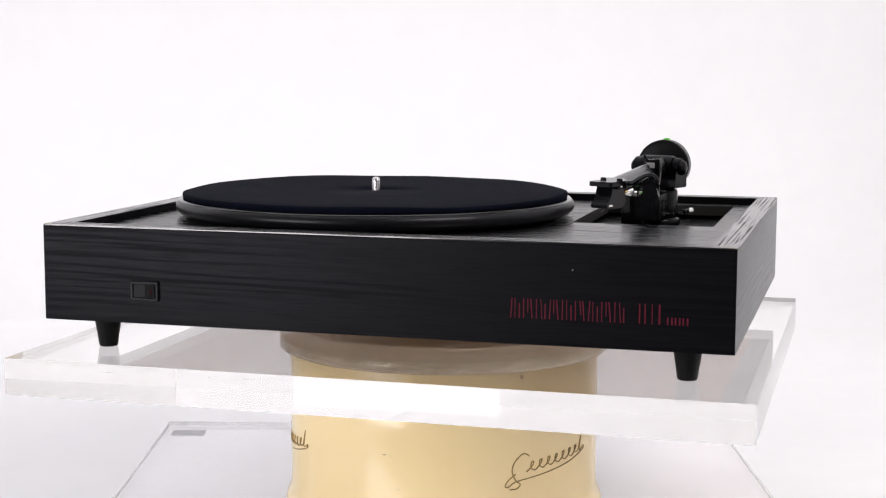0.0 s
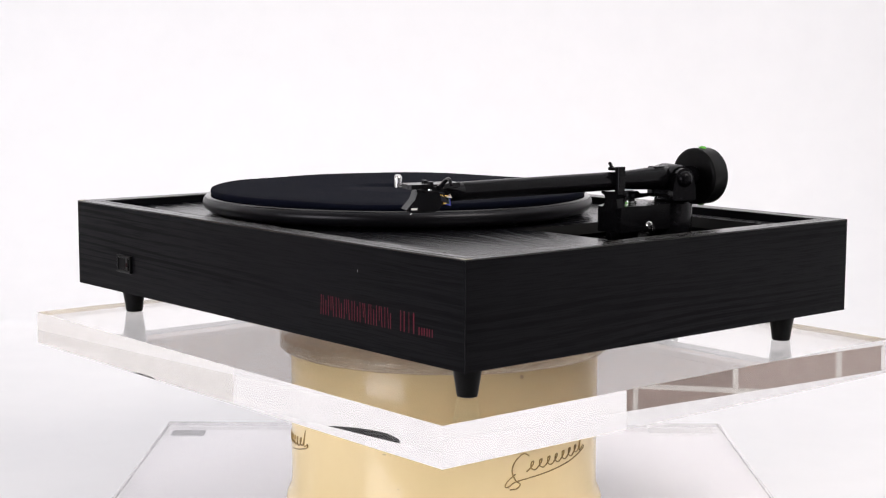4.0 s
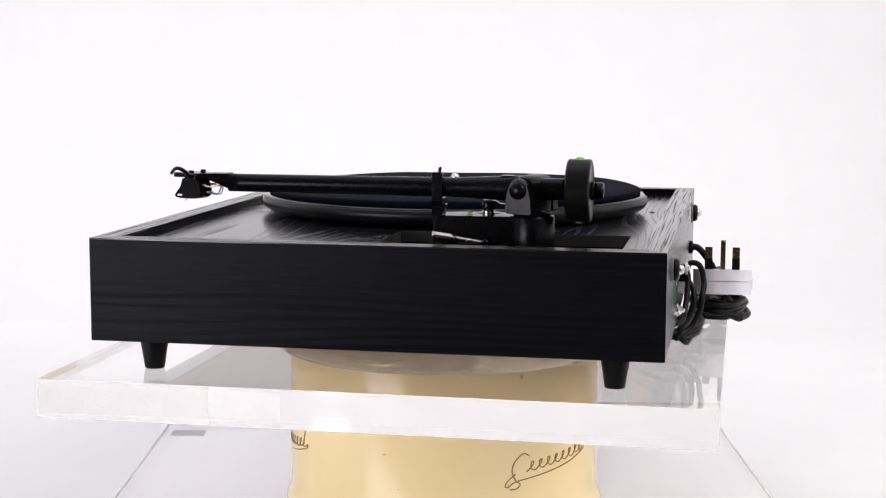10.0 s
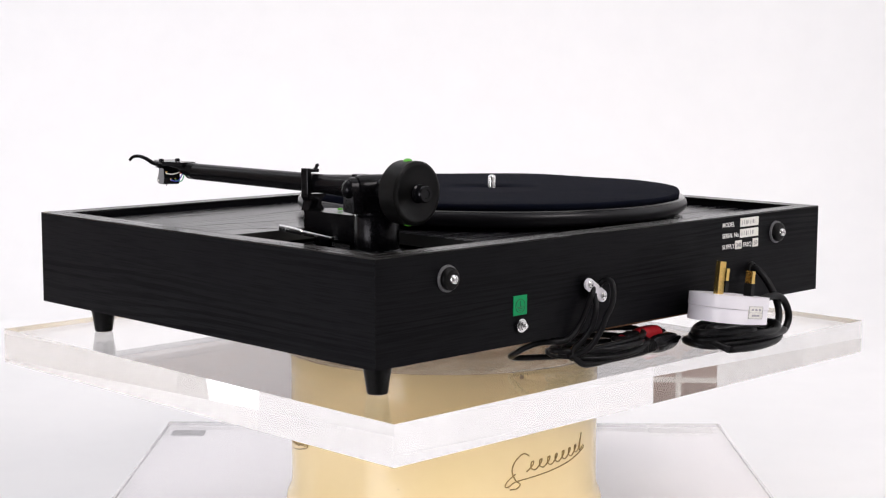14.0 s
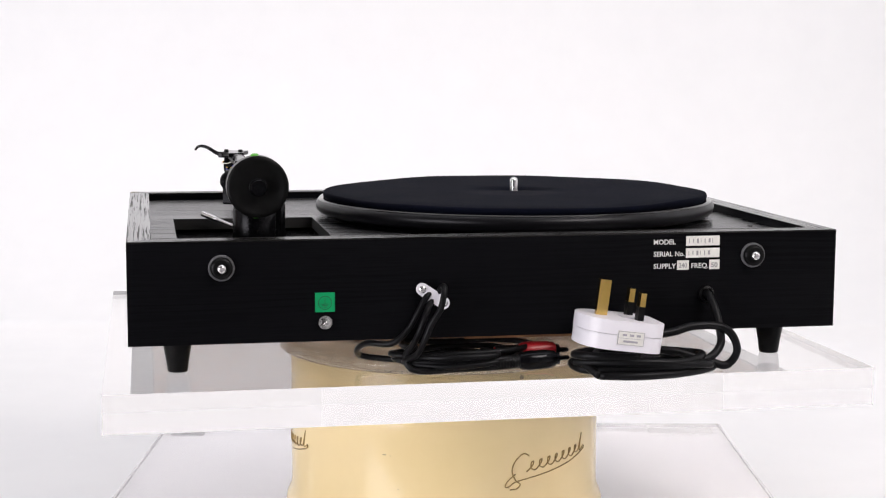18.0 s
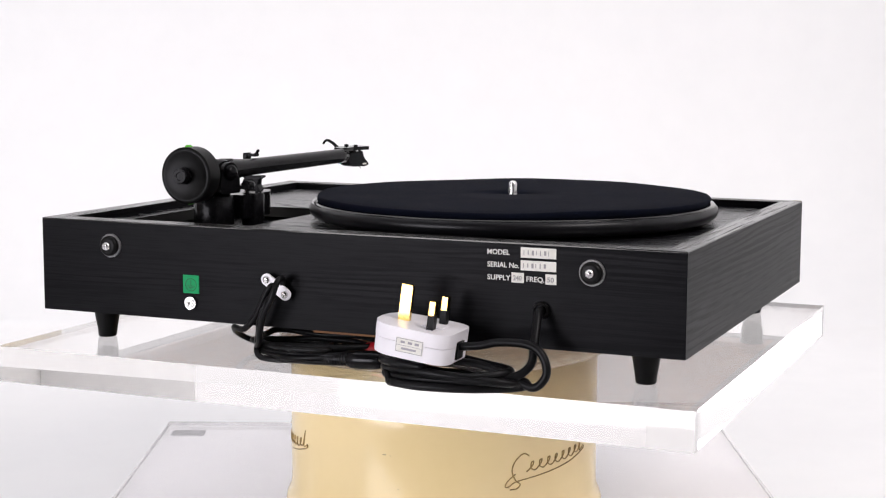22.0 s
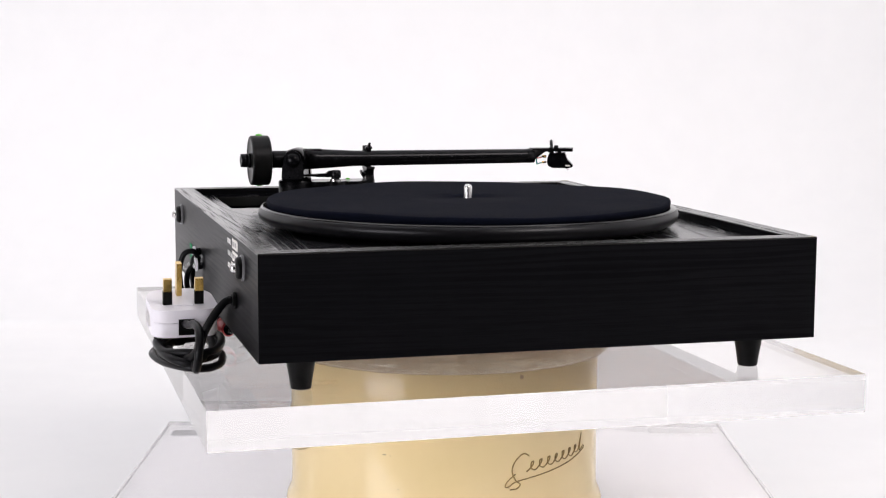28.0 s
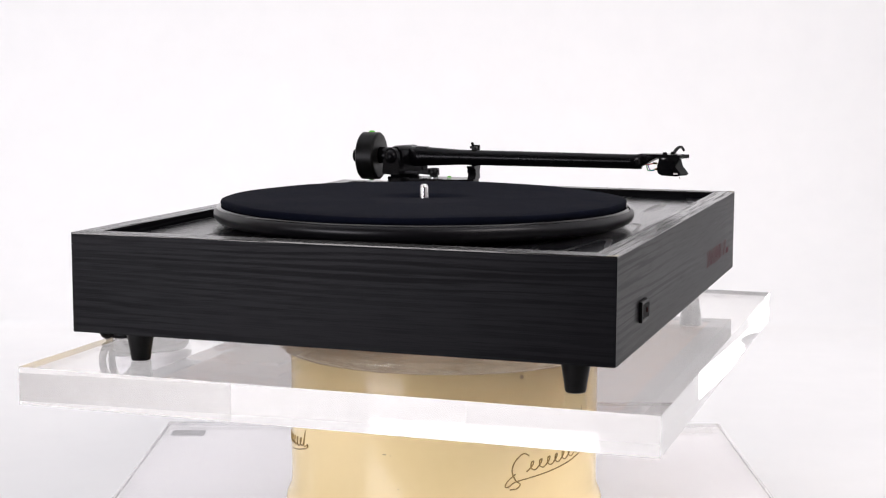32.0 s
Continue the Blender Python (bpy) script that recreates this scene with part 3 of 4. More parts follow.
def rear_fittings(root, bp):
    back = Matrix(((-1, 0, 0, 0), (0, 0, 1, Y1 + 0.0002), (0, 1, 0, 0), (0, 0, 0, 1)))
    # lid bolts on rubber washers
    for x, z in ((0.1771, 0.0715), (-0.1752, 0.0727)):
        w = part("washer", lathe([(0.0083, 0), (0.0083, 0.0012), (0.0081, 0.0015), (0.0076, 0.0015)], 36, along_y(x, Y1, z)), MILKY, root, "milky plastic washer")
        part("rubber_bush", lathe([(0.0070, 0.0014), (0.0072, 0.0018), (0.0069, 0.0038), (0.0060, 0.0048), (0.0048, 0.0052), (0.0036, 0.0052)], 30, along_y(x, Y1, z)), RUBBER, w, "black rubber bush")
        part("bolt", lathe([(0.0031, 0.005), (0.0031, 0.0062), (0.0024, 0.0076), (0.0013, 0.0081)], 20, along_y(x, Y1, z)), CHROME, w, "bright domed bolt")
        part("bolt_socket", joined(block(x - 0.0018, x + 0.0018, Y1 + 0.0077, Y1 + 0.0082, z - 0.0004, z + 0.0004, 0), block(x - 0.0004, x + 0.0004, Y1 + 0.00771, Y1 + 0.00819, z - 0.0018, z + 0.0018, 0)), PEN, w)
    # earth tag and terminal
    tag = part("earth_tag", block(0.1057, 0.1183, Y1, Y1 + 0.0006, 0.0418, 0.0544, 0.0002), GREEN, root, "green square earth sticker")
    ring = []
    for i in range(25):
        a = 2 * math.pi * i / 24
        ring.append((0.1120 + 0.0043 * math.cos(a), Y1 + 0.0006, 0.0478 + 0.0043 * math.sin(a)))
    part("earth_symbol", joined(tube(ring, 0.00025, 4, 0), block(0.11185, 0.11215, Y1 + 0.0005, Y1 + 0.0008, 0.0472, 0.0508, 0), *[block(0.112 - w, 0.112 + w, Y1 + 0.0005, Y1 + 0.0008, z, z + 0.0004, 0) for w, z in ((0.0028, 0.0468), (0.0019, 0.0458), (0.001, 0.0448))]), DARK_GREEN, tag, "dark printed earth symbol")
    term = part("earth_terminal", lathe([(0.0036, 0), (0.0036, 0.0010), (0.0028, 0.0011), (0.0028, 0.0024), (0.0036, 0.0025), (0.0036, 0.0032), (0.0028, 0.0033), (0.0028, 0.0046), (0.0015, 0.0047), (0.0015, 0.0062), (0.0010, 0.0066)], 6, along_y(0.1120, Y1, 0.0353)), CHROME, root, "bright nickel earth terminal")
    part("terminal_washer", lathe([(0.0044, 0.0013), (0.0044, 0.0022)], 24, along_y(0.1120, Y1, 0.0353)), CHROME, term)
    # pale cable clamp
    d = Vector((-0.0139, 0, -0.0092))
    ang = math.degrees(math.atan2(d.z, d.x))
    half = d.length / 2
    pts = [(half * sx + 0.0040 * math.cos(a), 0.0040 * math.sin(a)) for sx, a0 in ((1, -90), (-1, 90)) for a in [radians(a0 + 15 * k) for k in range(13)]]
    mm = Matrix.Translation((0.0430, Y1, 0.0511)) @ Matrix.Rotation(-radians(ang), 4, "Y") @ pose(0, 0, 0, 90, 0, 0)
    clamp = part("cable_clamp", outline(pts, -0.0056, -0.0040, 0.0004, mm), WHITE, root, "pale metal strip clamp")
    for x, z in ((0.0499, 0.0557), (0.0361, 0.0465)):
        part("clamp_spacer", lathe([(0.0027, 0.0), (0.0027, 0.0042)], 20, along_y(x, Y1, z)), SATIN, clamp)
        part("clamp_screw", lathe([(0.0024, 0.0054), (0.0024, 0.0064), (0.0015, 0.0073), (0.0007, 0.0074)], 18, along_y(x, Y1, z)), CHROME, clamp, "bright cross-head screw")
        part("screw_slot", block(x - 0.0014, x + 0.0014, Y1 + 0.0068, Y1 + 0.0076, z - 0.0003, z + 0.0003, 0), PEN, clamp)
    part("grommet", lathe([(0.0052, 0), (0.0056, 0.001), (0.0052, 0.0026), (0.0040, 0.0032), (0.0034, 0.002)], 28, along_y(-0.1427, Y1, 0.0474)), RUBBER, root, "black rubber cable grommet")
    # rating panel
    for word, x, z, w in (("MODEL", -0.1060, 0.0809, 0.0150), ("SERIAL No.", -0.1061, 0.0729, 0.0213), ("SUPPLY", -0.1062, 0.0648, 0.0155), ("FREQ.", -0.1324, 0.0648, 0.0118)):
        bm = fit_width(lettering(word, 0.0046, back @ Matrix.Translation((0, z, 0))), x, w)
        part("lettering", bm, INK, bp, "white screen-printed capitals", False)
    for x0, x1, z0, z1 in ((-0.1284, -0.1517, 0.0797, 0.0862), (-0.1284, -0.1518, 0.0717, 0.0780), (-0.1224, -0.1306, 0.0637, 0.0700), (-0.1449, -0.1520, 0.0637, 0.0701)):
        part("label_patch", block(x1, x0, Y1, Y1 + 0.0003, z0, z1, 0), CARD, bp, "white label patch", False)
    for x0, n, z in ((-0.1304, 7, 0.0814), (-0.1302, 6, 0.0733)):
        for i in range(n):
            a = x0 - 0.0027 * i
            part("pen_bar", block(a - (0.0004, 0.0006, 0.0014)[i % 3], a, Y1 + 0.0002, Y1 + 0.00045, z + 0.0003 * (i % 2), z + 0.0030, 0), PEN, bp, "grey pen bar", False)
    for word, x, z, w in (("240", -0.1236, 0.0652, 0.0056), ("50", -0.1461, 0.0652, 0.0044)):
        part("pen_figures", fit_width(lettering(word, 0.0044, back @ Matrix.Translation((0, z, 0.0003))), x, w), PEN, bp, "grey pen figures", False)


SPX, SPY = -0.0540, -0.0023
AX, AZ = 0.1498, 0.1182            # tonearm axis


def tonearm(root):
    base = part("arm_base", lathe([(0.0168, 0.0722), (0.0170, 0.0770), (0.0160, 0.0786), (0.0149, 0.0792), (0.0149, 0.0995), (0.0142, 0.1008)], 48, pose(AX, 0.0868, 0)), SATIN, root, "black arm pillar")
    deck_of = [(0.1305, 0.0765), (0.1300, 0.0380), (0.1370, 0.0245), (0.1410, 0.0220), (0.1565, 0.0220), (0.1592, 0.0247), (0.1592, 0.0765)]
    part("lift_platform", joined(outline(deck_of, 0.0828, 0.1004, 0.0012), lathe([(0.0062, 0.0722), (0.0074, 0.0728), (0.0074, 0.0760), (0.0060, 0.0766), (0.0060, 0.0830)], 28, pose(0.1475, 0.0310, 0))), SATIN, base, "black lift platform")
    # clip-over rest: waisted stem, upright with fine teeth, hooked top
    stem = [(0.1440, 0.1000), (0.1592, 0.1000), (0.1580, 0.1030), (0.1572, 0.1065), (0.1590, 0.1095), (0.1590, 0.1112), (0.1432, 0.1112), (0.1428, 0.1098), (0.1462, 0.1080), (0.1468, 0.1040)]
    rest = part("arm_rest", joined(outline(stem, -0.0285, -0.0215, 0.0007, pose(0, 0, 0, 90, 0, 0)), block(0.1553, 0.1592, 0.0215, 0.0285, 0.1108, 0.1286, 0.0007), block(0.1480, 0.1592, 0.0222, 0.0278, 0.1258, 0.1280, 0.0006)), SATIN, base, "black clip-over arm rest")
    part("rest_hook", tube([(0.1500, 0.0250, 0.1276), (0.1486, 0.0250, 0.1284), (0.1480, 0.0250, 0.1300), (0.1468, 0.0250, 0.1304)], 0.0011, 10, 4), GLOSSY, rest)
    part("rest_toe", outline([(0.0283, 0.1008), (0.0308, 0.1050), (0.0312, 0.1072), (0.0302, 0.1080), (0.0296, 0.1062), (0.0283, 0.1050)], 0.1520, 0.1580, 0.0005, Matrix(((0, 0, 1, 0), (1, 0, 0, 0), (0, 1, 0, 0), (0, 0, 0, 1)))), SATIN, rest)
    part("rest_teeth", joined(*[block(0.1590, 0.1598, 0.0222, 0.0278, 0.1150 + 0.0019 * i, 0.1159 + 0.0019 * i, 0.0002) for i in range(6)]), SATIN, rest)
    part("lift_cylinder", lathe([(0.0072, 0.0722), (0.0086, 0.0735), (0.0087, 0.0995), (0.0080, 0.1007)], 36, pose(0.1345, 0.0560, 0)), SATIN, base)
    part("lift_washer", lathe([(0.0046, 0.1004), (0.0046, 0.1016), (0.0030, 0.1022)], 28, pose(0.1378, 0.0562, 0.0002)), CHROME, base, "bright washer")
    part("bias_knob", lathe([(0.0034, 0.1016), (0.0034, 0.1035), (0.0046, 0.1046), (0.0048, 0.1072), (0.0040, 0.1086), (0.0026, 0.1094)], 20, pose(0.1378, 0.0562, 0)), GLOSSY, base, "small black knob")
    part("bias_lever", outline([(-0.0040, 0.1030), (0.0060, 0.1036), (0.0260, 0.1048), (0.0260, 0.1062), (0.0080, 0.1070), (0.0050, 0.1090), (-0.0036, 0.1092)], -0.0026, 0.0026, 0.0005, pose(0.1378, 0.0560, 0) @ Matrix(((0, 0, 1, 0), (1, 0, 0, 0), (0, 1, 0, 0), (0, 0, 0, 1)))), SATIN, base, "black tapered bias lever")
    part("paint_dot", lathe([(0.0021, 0), (0.0016, 0.0010), (0.0006, 0.0014)], 14, pose(0.1440, 0.0445, 0.1010)), LIME, base, "green paint dot")
    a, b = Vector((0.1600, 0.0560, 0.0835)), Vector((0.1827, 0.0272, 0.0908))
    part("cue_lever", tube([a, a.lerp(b, 0.3), a.lerp(b, 0.55), a.lerp(b, 0.6), a.lerp(b, 0.95), b], 0.001, 10, 4, lambda s: 0.0013 if s < 0.57 else (0.0021 if s < 0.97 else 0.0016)), CHROME, base, "bright cueing lever")
    part("lever_pivot", tube([(0.150, 0.0620, 0.0815), (0.1600, 0.0560, 0.0835)], 0.0024, 12, 2), GLOSSY, base)
    # yoke, turned in like the headshell
    yk = pose(AX, 0.0865, 0, 0, 0, -20.0)
    part("yoke", joined(lathe([(0.0118, 0.1004), (0.0124, 0.1012), (0.0124, 0.1030), (0.0112, 0.1038)], 36, pose(AX, 0.0868, 0)), outline([(-0.0148, 0.1052), (-0.0120, 0.1034), (0.0120, 0.1034), (0.0148, 0.1052), (0.0148, 0.1180), (-0.0148, 0.1180)], -0.0085, 0.0085, 0.0016, yk @ pose(0, 0, 0, 90, 0, 0)),
                        lathe([(0.0086, -0.0140), (0.0094, -0.0110), (0.0094, 0.0110), (0.0086, 0.0140)], 32, yk @ along_x(0, 0, AZ))), SATIN, base, "black bearing yoke")
    part("yoke_ring", lathe([(0.0100, 0.1003), (0.0104, 0.1006), (0.0104, 0.1009), (0.0100, 0.1011)], 36, pose(AX, 0.0868, 0.0028)), CHROME, base, "bright thin pivot ring")
    for s in (-1, 1):
        pts = [(-0.0094, 0.0012), (-0.0082, 0.0), (0.0082, 0.0), (0.0094, 0.0012), (0.0088, 0.0100)] + [(0.0070 * math.cos(radians(k)), 0.0158 + 0.0072 * math.sin(radians(k))) for k in range(10, 171, 20)] + [(-0.0088, 0.0100)]
        part("bearing_cheek", outline(pts, -0.0034, 0.0034, 0.0016, yk @ pose(s * 0.0160, 0, 0.1030, 90, 0, 90)), SATIN, base, "rounded black bearing cheek")
        part("bearing_cap", lathe([(0.0060, 0.0), (0.0058, 0.0014), (0.0048, 0.0030), (0.0032, 0.0041), (0.0014, 0.0046)], 28, yk @ pose(s * 0.0190, 0, AZ + 0.0002, 0, 90 * s, 0)), SATIN, base)
    # moving arm
    tip = Vector((0.1472, -0.1205, 0.1183))
    rear = Vector((AX, 0.0800, AZ))
    arm = part("tonearm", tube([rear + (tip - rear) * (i / 24) for i in range(25)], 0.006, 28, 0, lambda s: 0.0088 - 0.0022 * min(1, s / 0.22) - 0.0006 * s), SATIN, root, "satin black tapered tonearm")
    part("rear_stub", tube([(AX, 0.0860, AZ), (AX, 0.0960, AZ), (AX, 0.1100, AZ)], 0.0072, 24, 3), SATIN, arm)
    prof = [(0.0178, 0.1087), (0.0196, 0.1091), (0.0205, 0.1102), (0.0205, 0.1258), (0.0196, 0.1268), (0.0175, 0.1271), (0.0170, 0.1267), (0.0062, 0.1267)]
    cw = part("counterweight", lathe([(r, (z - 0.1087) * 0.87) for r, z in prof], 64, along_y(AX, 0.1096, AZ - 0.0006)), RUBBER, arm, "round black counterweight")
    part("end_knob", lathe([(0.0058, 0), (0.0062, 0.0008), (0.0062, 0.0016), (0.0052, 0.0024), (0.0056, 0.0034), (0.0056, 0.0074), (0.0050, 0.0082), (0.0030, 0.0082), (0.0026, 0.0076)], 28, along_y(AX, 0.1252, AZ - 0.0006)), GLOSSY, arm, "small black end knob")
    for dx, z, top in ((0.0015, AZ + 0.0200, 1), (0.001, AZ - 0.0208, -1)):
        part("paint_dot", lathe([(0.0030, -0.0006), (0.0026, 0.0006), (0.0014, 0.0012)], 14, pose(AX + dx, 0.1178, z, 0 if top > 0 else 180, 0, 0)), LIME, arm, "green paint dot")
    # headshell, turned in towards the record
    h = pose(0.15075, -0.1423, 0.1250, 0, 0, -21.7)
    pts = [(-0.0072, -0.0148), (0.0072, -0.0148), (0.0085, -0.0130), (0.0087, 0.0055), (0.0060, 0.0095), (0.0010, 0.0140), (-0.0040, 0.0230), (-0.0150, 0.0190), (-0.0118, 0.0100), (-0.0088, 0.0045), (-0.0085, -0.0130)]
    part("headshell", outline(pts, -0.0030, 0.0, 0.0006, h), SATIN, arm, "flat black headshell")
    # the tube's end sweeps up into the headshell
    bm = bmesh.new()
    for k in range(20):
        a = 2 * math.pi * k / 20
        for y, r in ((0.0085, 0.0060), (0.0030, 0.0058)):
            bm.verts.new((tip.x + r * math.cos(a), tip.y + y, tip.z + r * math.sin(a)))
    for x, y in ((-0.0108, 0.0125), (-0.0095, 0.0090), (0.0030, 0.0095), (-0.0010, 0.0135)):
        for z in (-0.0034, -0.0002):
            bm.verts.new(h @ Vector((x, y, z)))
    bmesh.ops.convex_hull(bm, input=bm.verts)
    part("headshell_neck", shaded(bm, 35), SATIN, arm)
    for x in (-0.0061, 0.0061):
        part("headshell_screw", lathe([(0.0019, -0.0004), (0.0019, 0.0012), (0.0014, 0.0017)], 16, h @ pose(x, 0, 0)), GLOSSY, arm, "small black screw")
        part("mount_lug", lathe([(0.0024, -0.0040), (0.0024, -0.0029)], 16, h @ pose(x, 0, 0)), CHROME, arm)
    side = h @ pose(0, 0, 0, 90, 0, 90)
    prof = [(-0.0152, -0.0158), (-0.0142, -0.0142), (-0.0100, -0.0096), (-0.0080, -0.0040), (0.0052, -0.0040), (0.0070, -0.0085), (0.0076, -0.0125), (0.0064, -0.0158), (0.0030, -0.0174), (-0.0100, -0.0176), (-0.0138, -0.0170)]
    part("cartridge", outline(prof, -0.0060, 0.0060, 0.0022, side, 3), GLOSSY, arm, "black moulded cartridge")
    part("cartridge_cap", block(-0.0080, 0.0080, -0.0050, 0.0050, -0.0052, -0.0031, 0.0006), SATIN, arm).matrix_local = h
    for s2 in (-1, 1):
        part("cartridge_mark", outline([(-0.0125, -0.0160), (-0.0085, -0.0160), (-0.0085, -0.0147), (-0.0125, -0.0147)], min(s2 * 0.0058, s2 * 0.0062), max(s2 * 0.0058, s2 * 0.0062), 0, side), CARD, arm, "small pale mark")
    for k, x in enumerate((-0.0048, -0.0016, 0.0016, 0.0048)):
        z = (-0.0078, -0.0128, -0.0128, -0.0078)[k]
        p = [h @ Vector((-0.0088 + 0.0008 * k, 0.0165, -0.0062)), h @ Vector((-0.0040 + x * 0.8, 0.0172 - 0.0006 * k, z - 0.0010)), h @ Vector((x * 1.1, 0.0138, z - 0.0008)), h @ Vector((x, 0.0096, z))]
        part("cartridge_wire", tube(p, 0.00042, 7, 6), WIRES[k], arm, "thin coloured cartridge wire")
        part("wire_tag", tube([h @ Vector((x, 0.0120, z)), h @ Vector((x, 0.0085, z))], 0.0008, 8, 1), BRASS, arm, "gilt wire tag")
    q = [(0.0080, 0.0040, -0.0018), (0.0132, 0.0043, -0.0012), (0.0185, 0.0049, 0.0022), (0.0241, 0.0052, 0.0043), (0.0285, 0.0051, 0.0038), (0.0312, 0.0050, 0.0012)]
    part("finger_lift", tube([h @ Vector(p) for p in q], 0.0011, 12, 6, lambda s: 0.0017 - 0.0007 * s), GLOSSY, arm, "curled black finger lift")
    part("lift_root", block(0.0070, 0.0108, 0.0005, 0.0075, -0.0048, -0.0008, 0.0006), GLOSSY, arm).matrix_local = h
    part("stylus", tube([h @ Vector((0, -0.0080, -0.0170)), h @ Vector((0, -0.0112, -0.0196))], 0.0003, 6, 1), CHROME, arm)
    part("tube_boss", block(AX - 0.0045, AX + 0.0035, 0.0660, 0.0755, 0.1245, 0.1268, 0.0008), SATIN, arm)


def record_player():
    root = base_at("record_player")
    fp, bp = plinth(root)
    rear_fittings(root, bp)
    prof = [(0.136, 0.0858), (0.1455, 0.0860), (0.1483, 0.0871), (0.1502, 0.0888), (0.1511, 0.0908), (0.1513, 0.0928), (0.1508, 0.0946), (0.1497, 0.0960), (0.1482, 0.0970), (0.1463, 0.0974), (0.060, 0.0974)]
    pl = part("platter", lathe(prof, 160, pose(SPX, SPY, 0)), PLATTER, root, "satin black round platter")
    part("platter_lip", lathe([(0.1458, 0.0955), (0.1488, 0.0955), (0.1491, 0.0966), (0.1485, 0.0975), (0.1472, 0.0979), (0.1458, 0.0978)], 160, pose(SPX, SPY, 0)), LIP, pl, "polished black platter lip")
    part("hub", lathe([(0.070, DECK), (0.070, 0.0866)], 64, pose(SPX, SPY, 0)), BARE, pl)
    part("spindle", lathe([(0.0031, 0.0970), (0.0031, 0.1092), (0.0029, 0.1104), (0.0021, 0.1116), (0.0009, 0.1121)], 24, pose(SPX, SPY, 0)), CHROME, pl, "bright round-topped spindle")
    tonearm(root)
    return tagged(root, "black ash record player with platter and tonearm on four feet", "record player")


def mat():
    root = base_at("platter_mat", SPX, SPY, 0.0975)
    bm = bmesh.new()
    rings = []
    seg = 128
    for r, z in ((0.1440, 0.0), (0.1452, 0.0005), (0.1457, 0.0016), (0.1457, 0.0030), (0.1452, 0.0040), (0.1435, 0.0044), (0.120, 0.0044), (0.085, 0.0044), (0.045, 0.0044), (0.0040, 0.0044), (0.0036, 0.0)):
        ring = []
        for i in range(seg):
            a = 2 * math.pi * i / seg
            wob = 0.0010 * (r / 0.147) ** 2 * (0.5 + 0.35 * math.sin(3 * a + 0.6) + 0.3 * math.sin(5 * a + 2.0) + 0.2 * math.sin(9 * a)) if z > 0.0012 else 0.0
            rr = r + (0.0004 * math.sin(7 * a + 1) + 0.0003 * math.sin(13 * a)) * (r > 0.14)
            ring.append(bm.verts.new((rr * math.cos(a), rr * math.sin(a), z + wob)))
        rings.append(ring)
    for a, b in zip(rings, rings[1:]):
        for i in range(seg):
            bm.faces.new((a[i], a[(i + 1) % seg], b[(i + 1) % seg], b[i]))
    part("felt_disc", shaded(bm, 60), FELT, root)
    return tagged(root, "navy-black felt slip mat lying on the platter", "platter mat")


# ---- leads ----
def coil(cx, cy, rx, ry, z, turns, rnd, wob=0.12, lift=0.004):
    pts = []
    steps = 9
    for i in range(int(turns * steps) + 1):
        a = 2 * math.pi * i / steps
        k = 1 + wob * rnd.uniform(-1, 1)
        pts.append((cx + rx * k * math.cos(a), cy + ry * k * math.sin(a), z + lift * i / steps + 0.0012 * rnd.uniform(-1, 1)))
    return pts


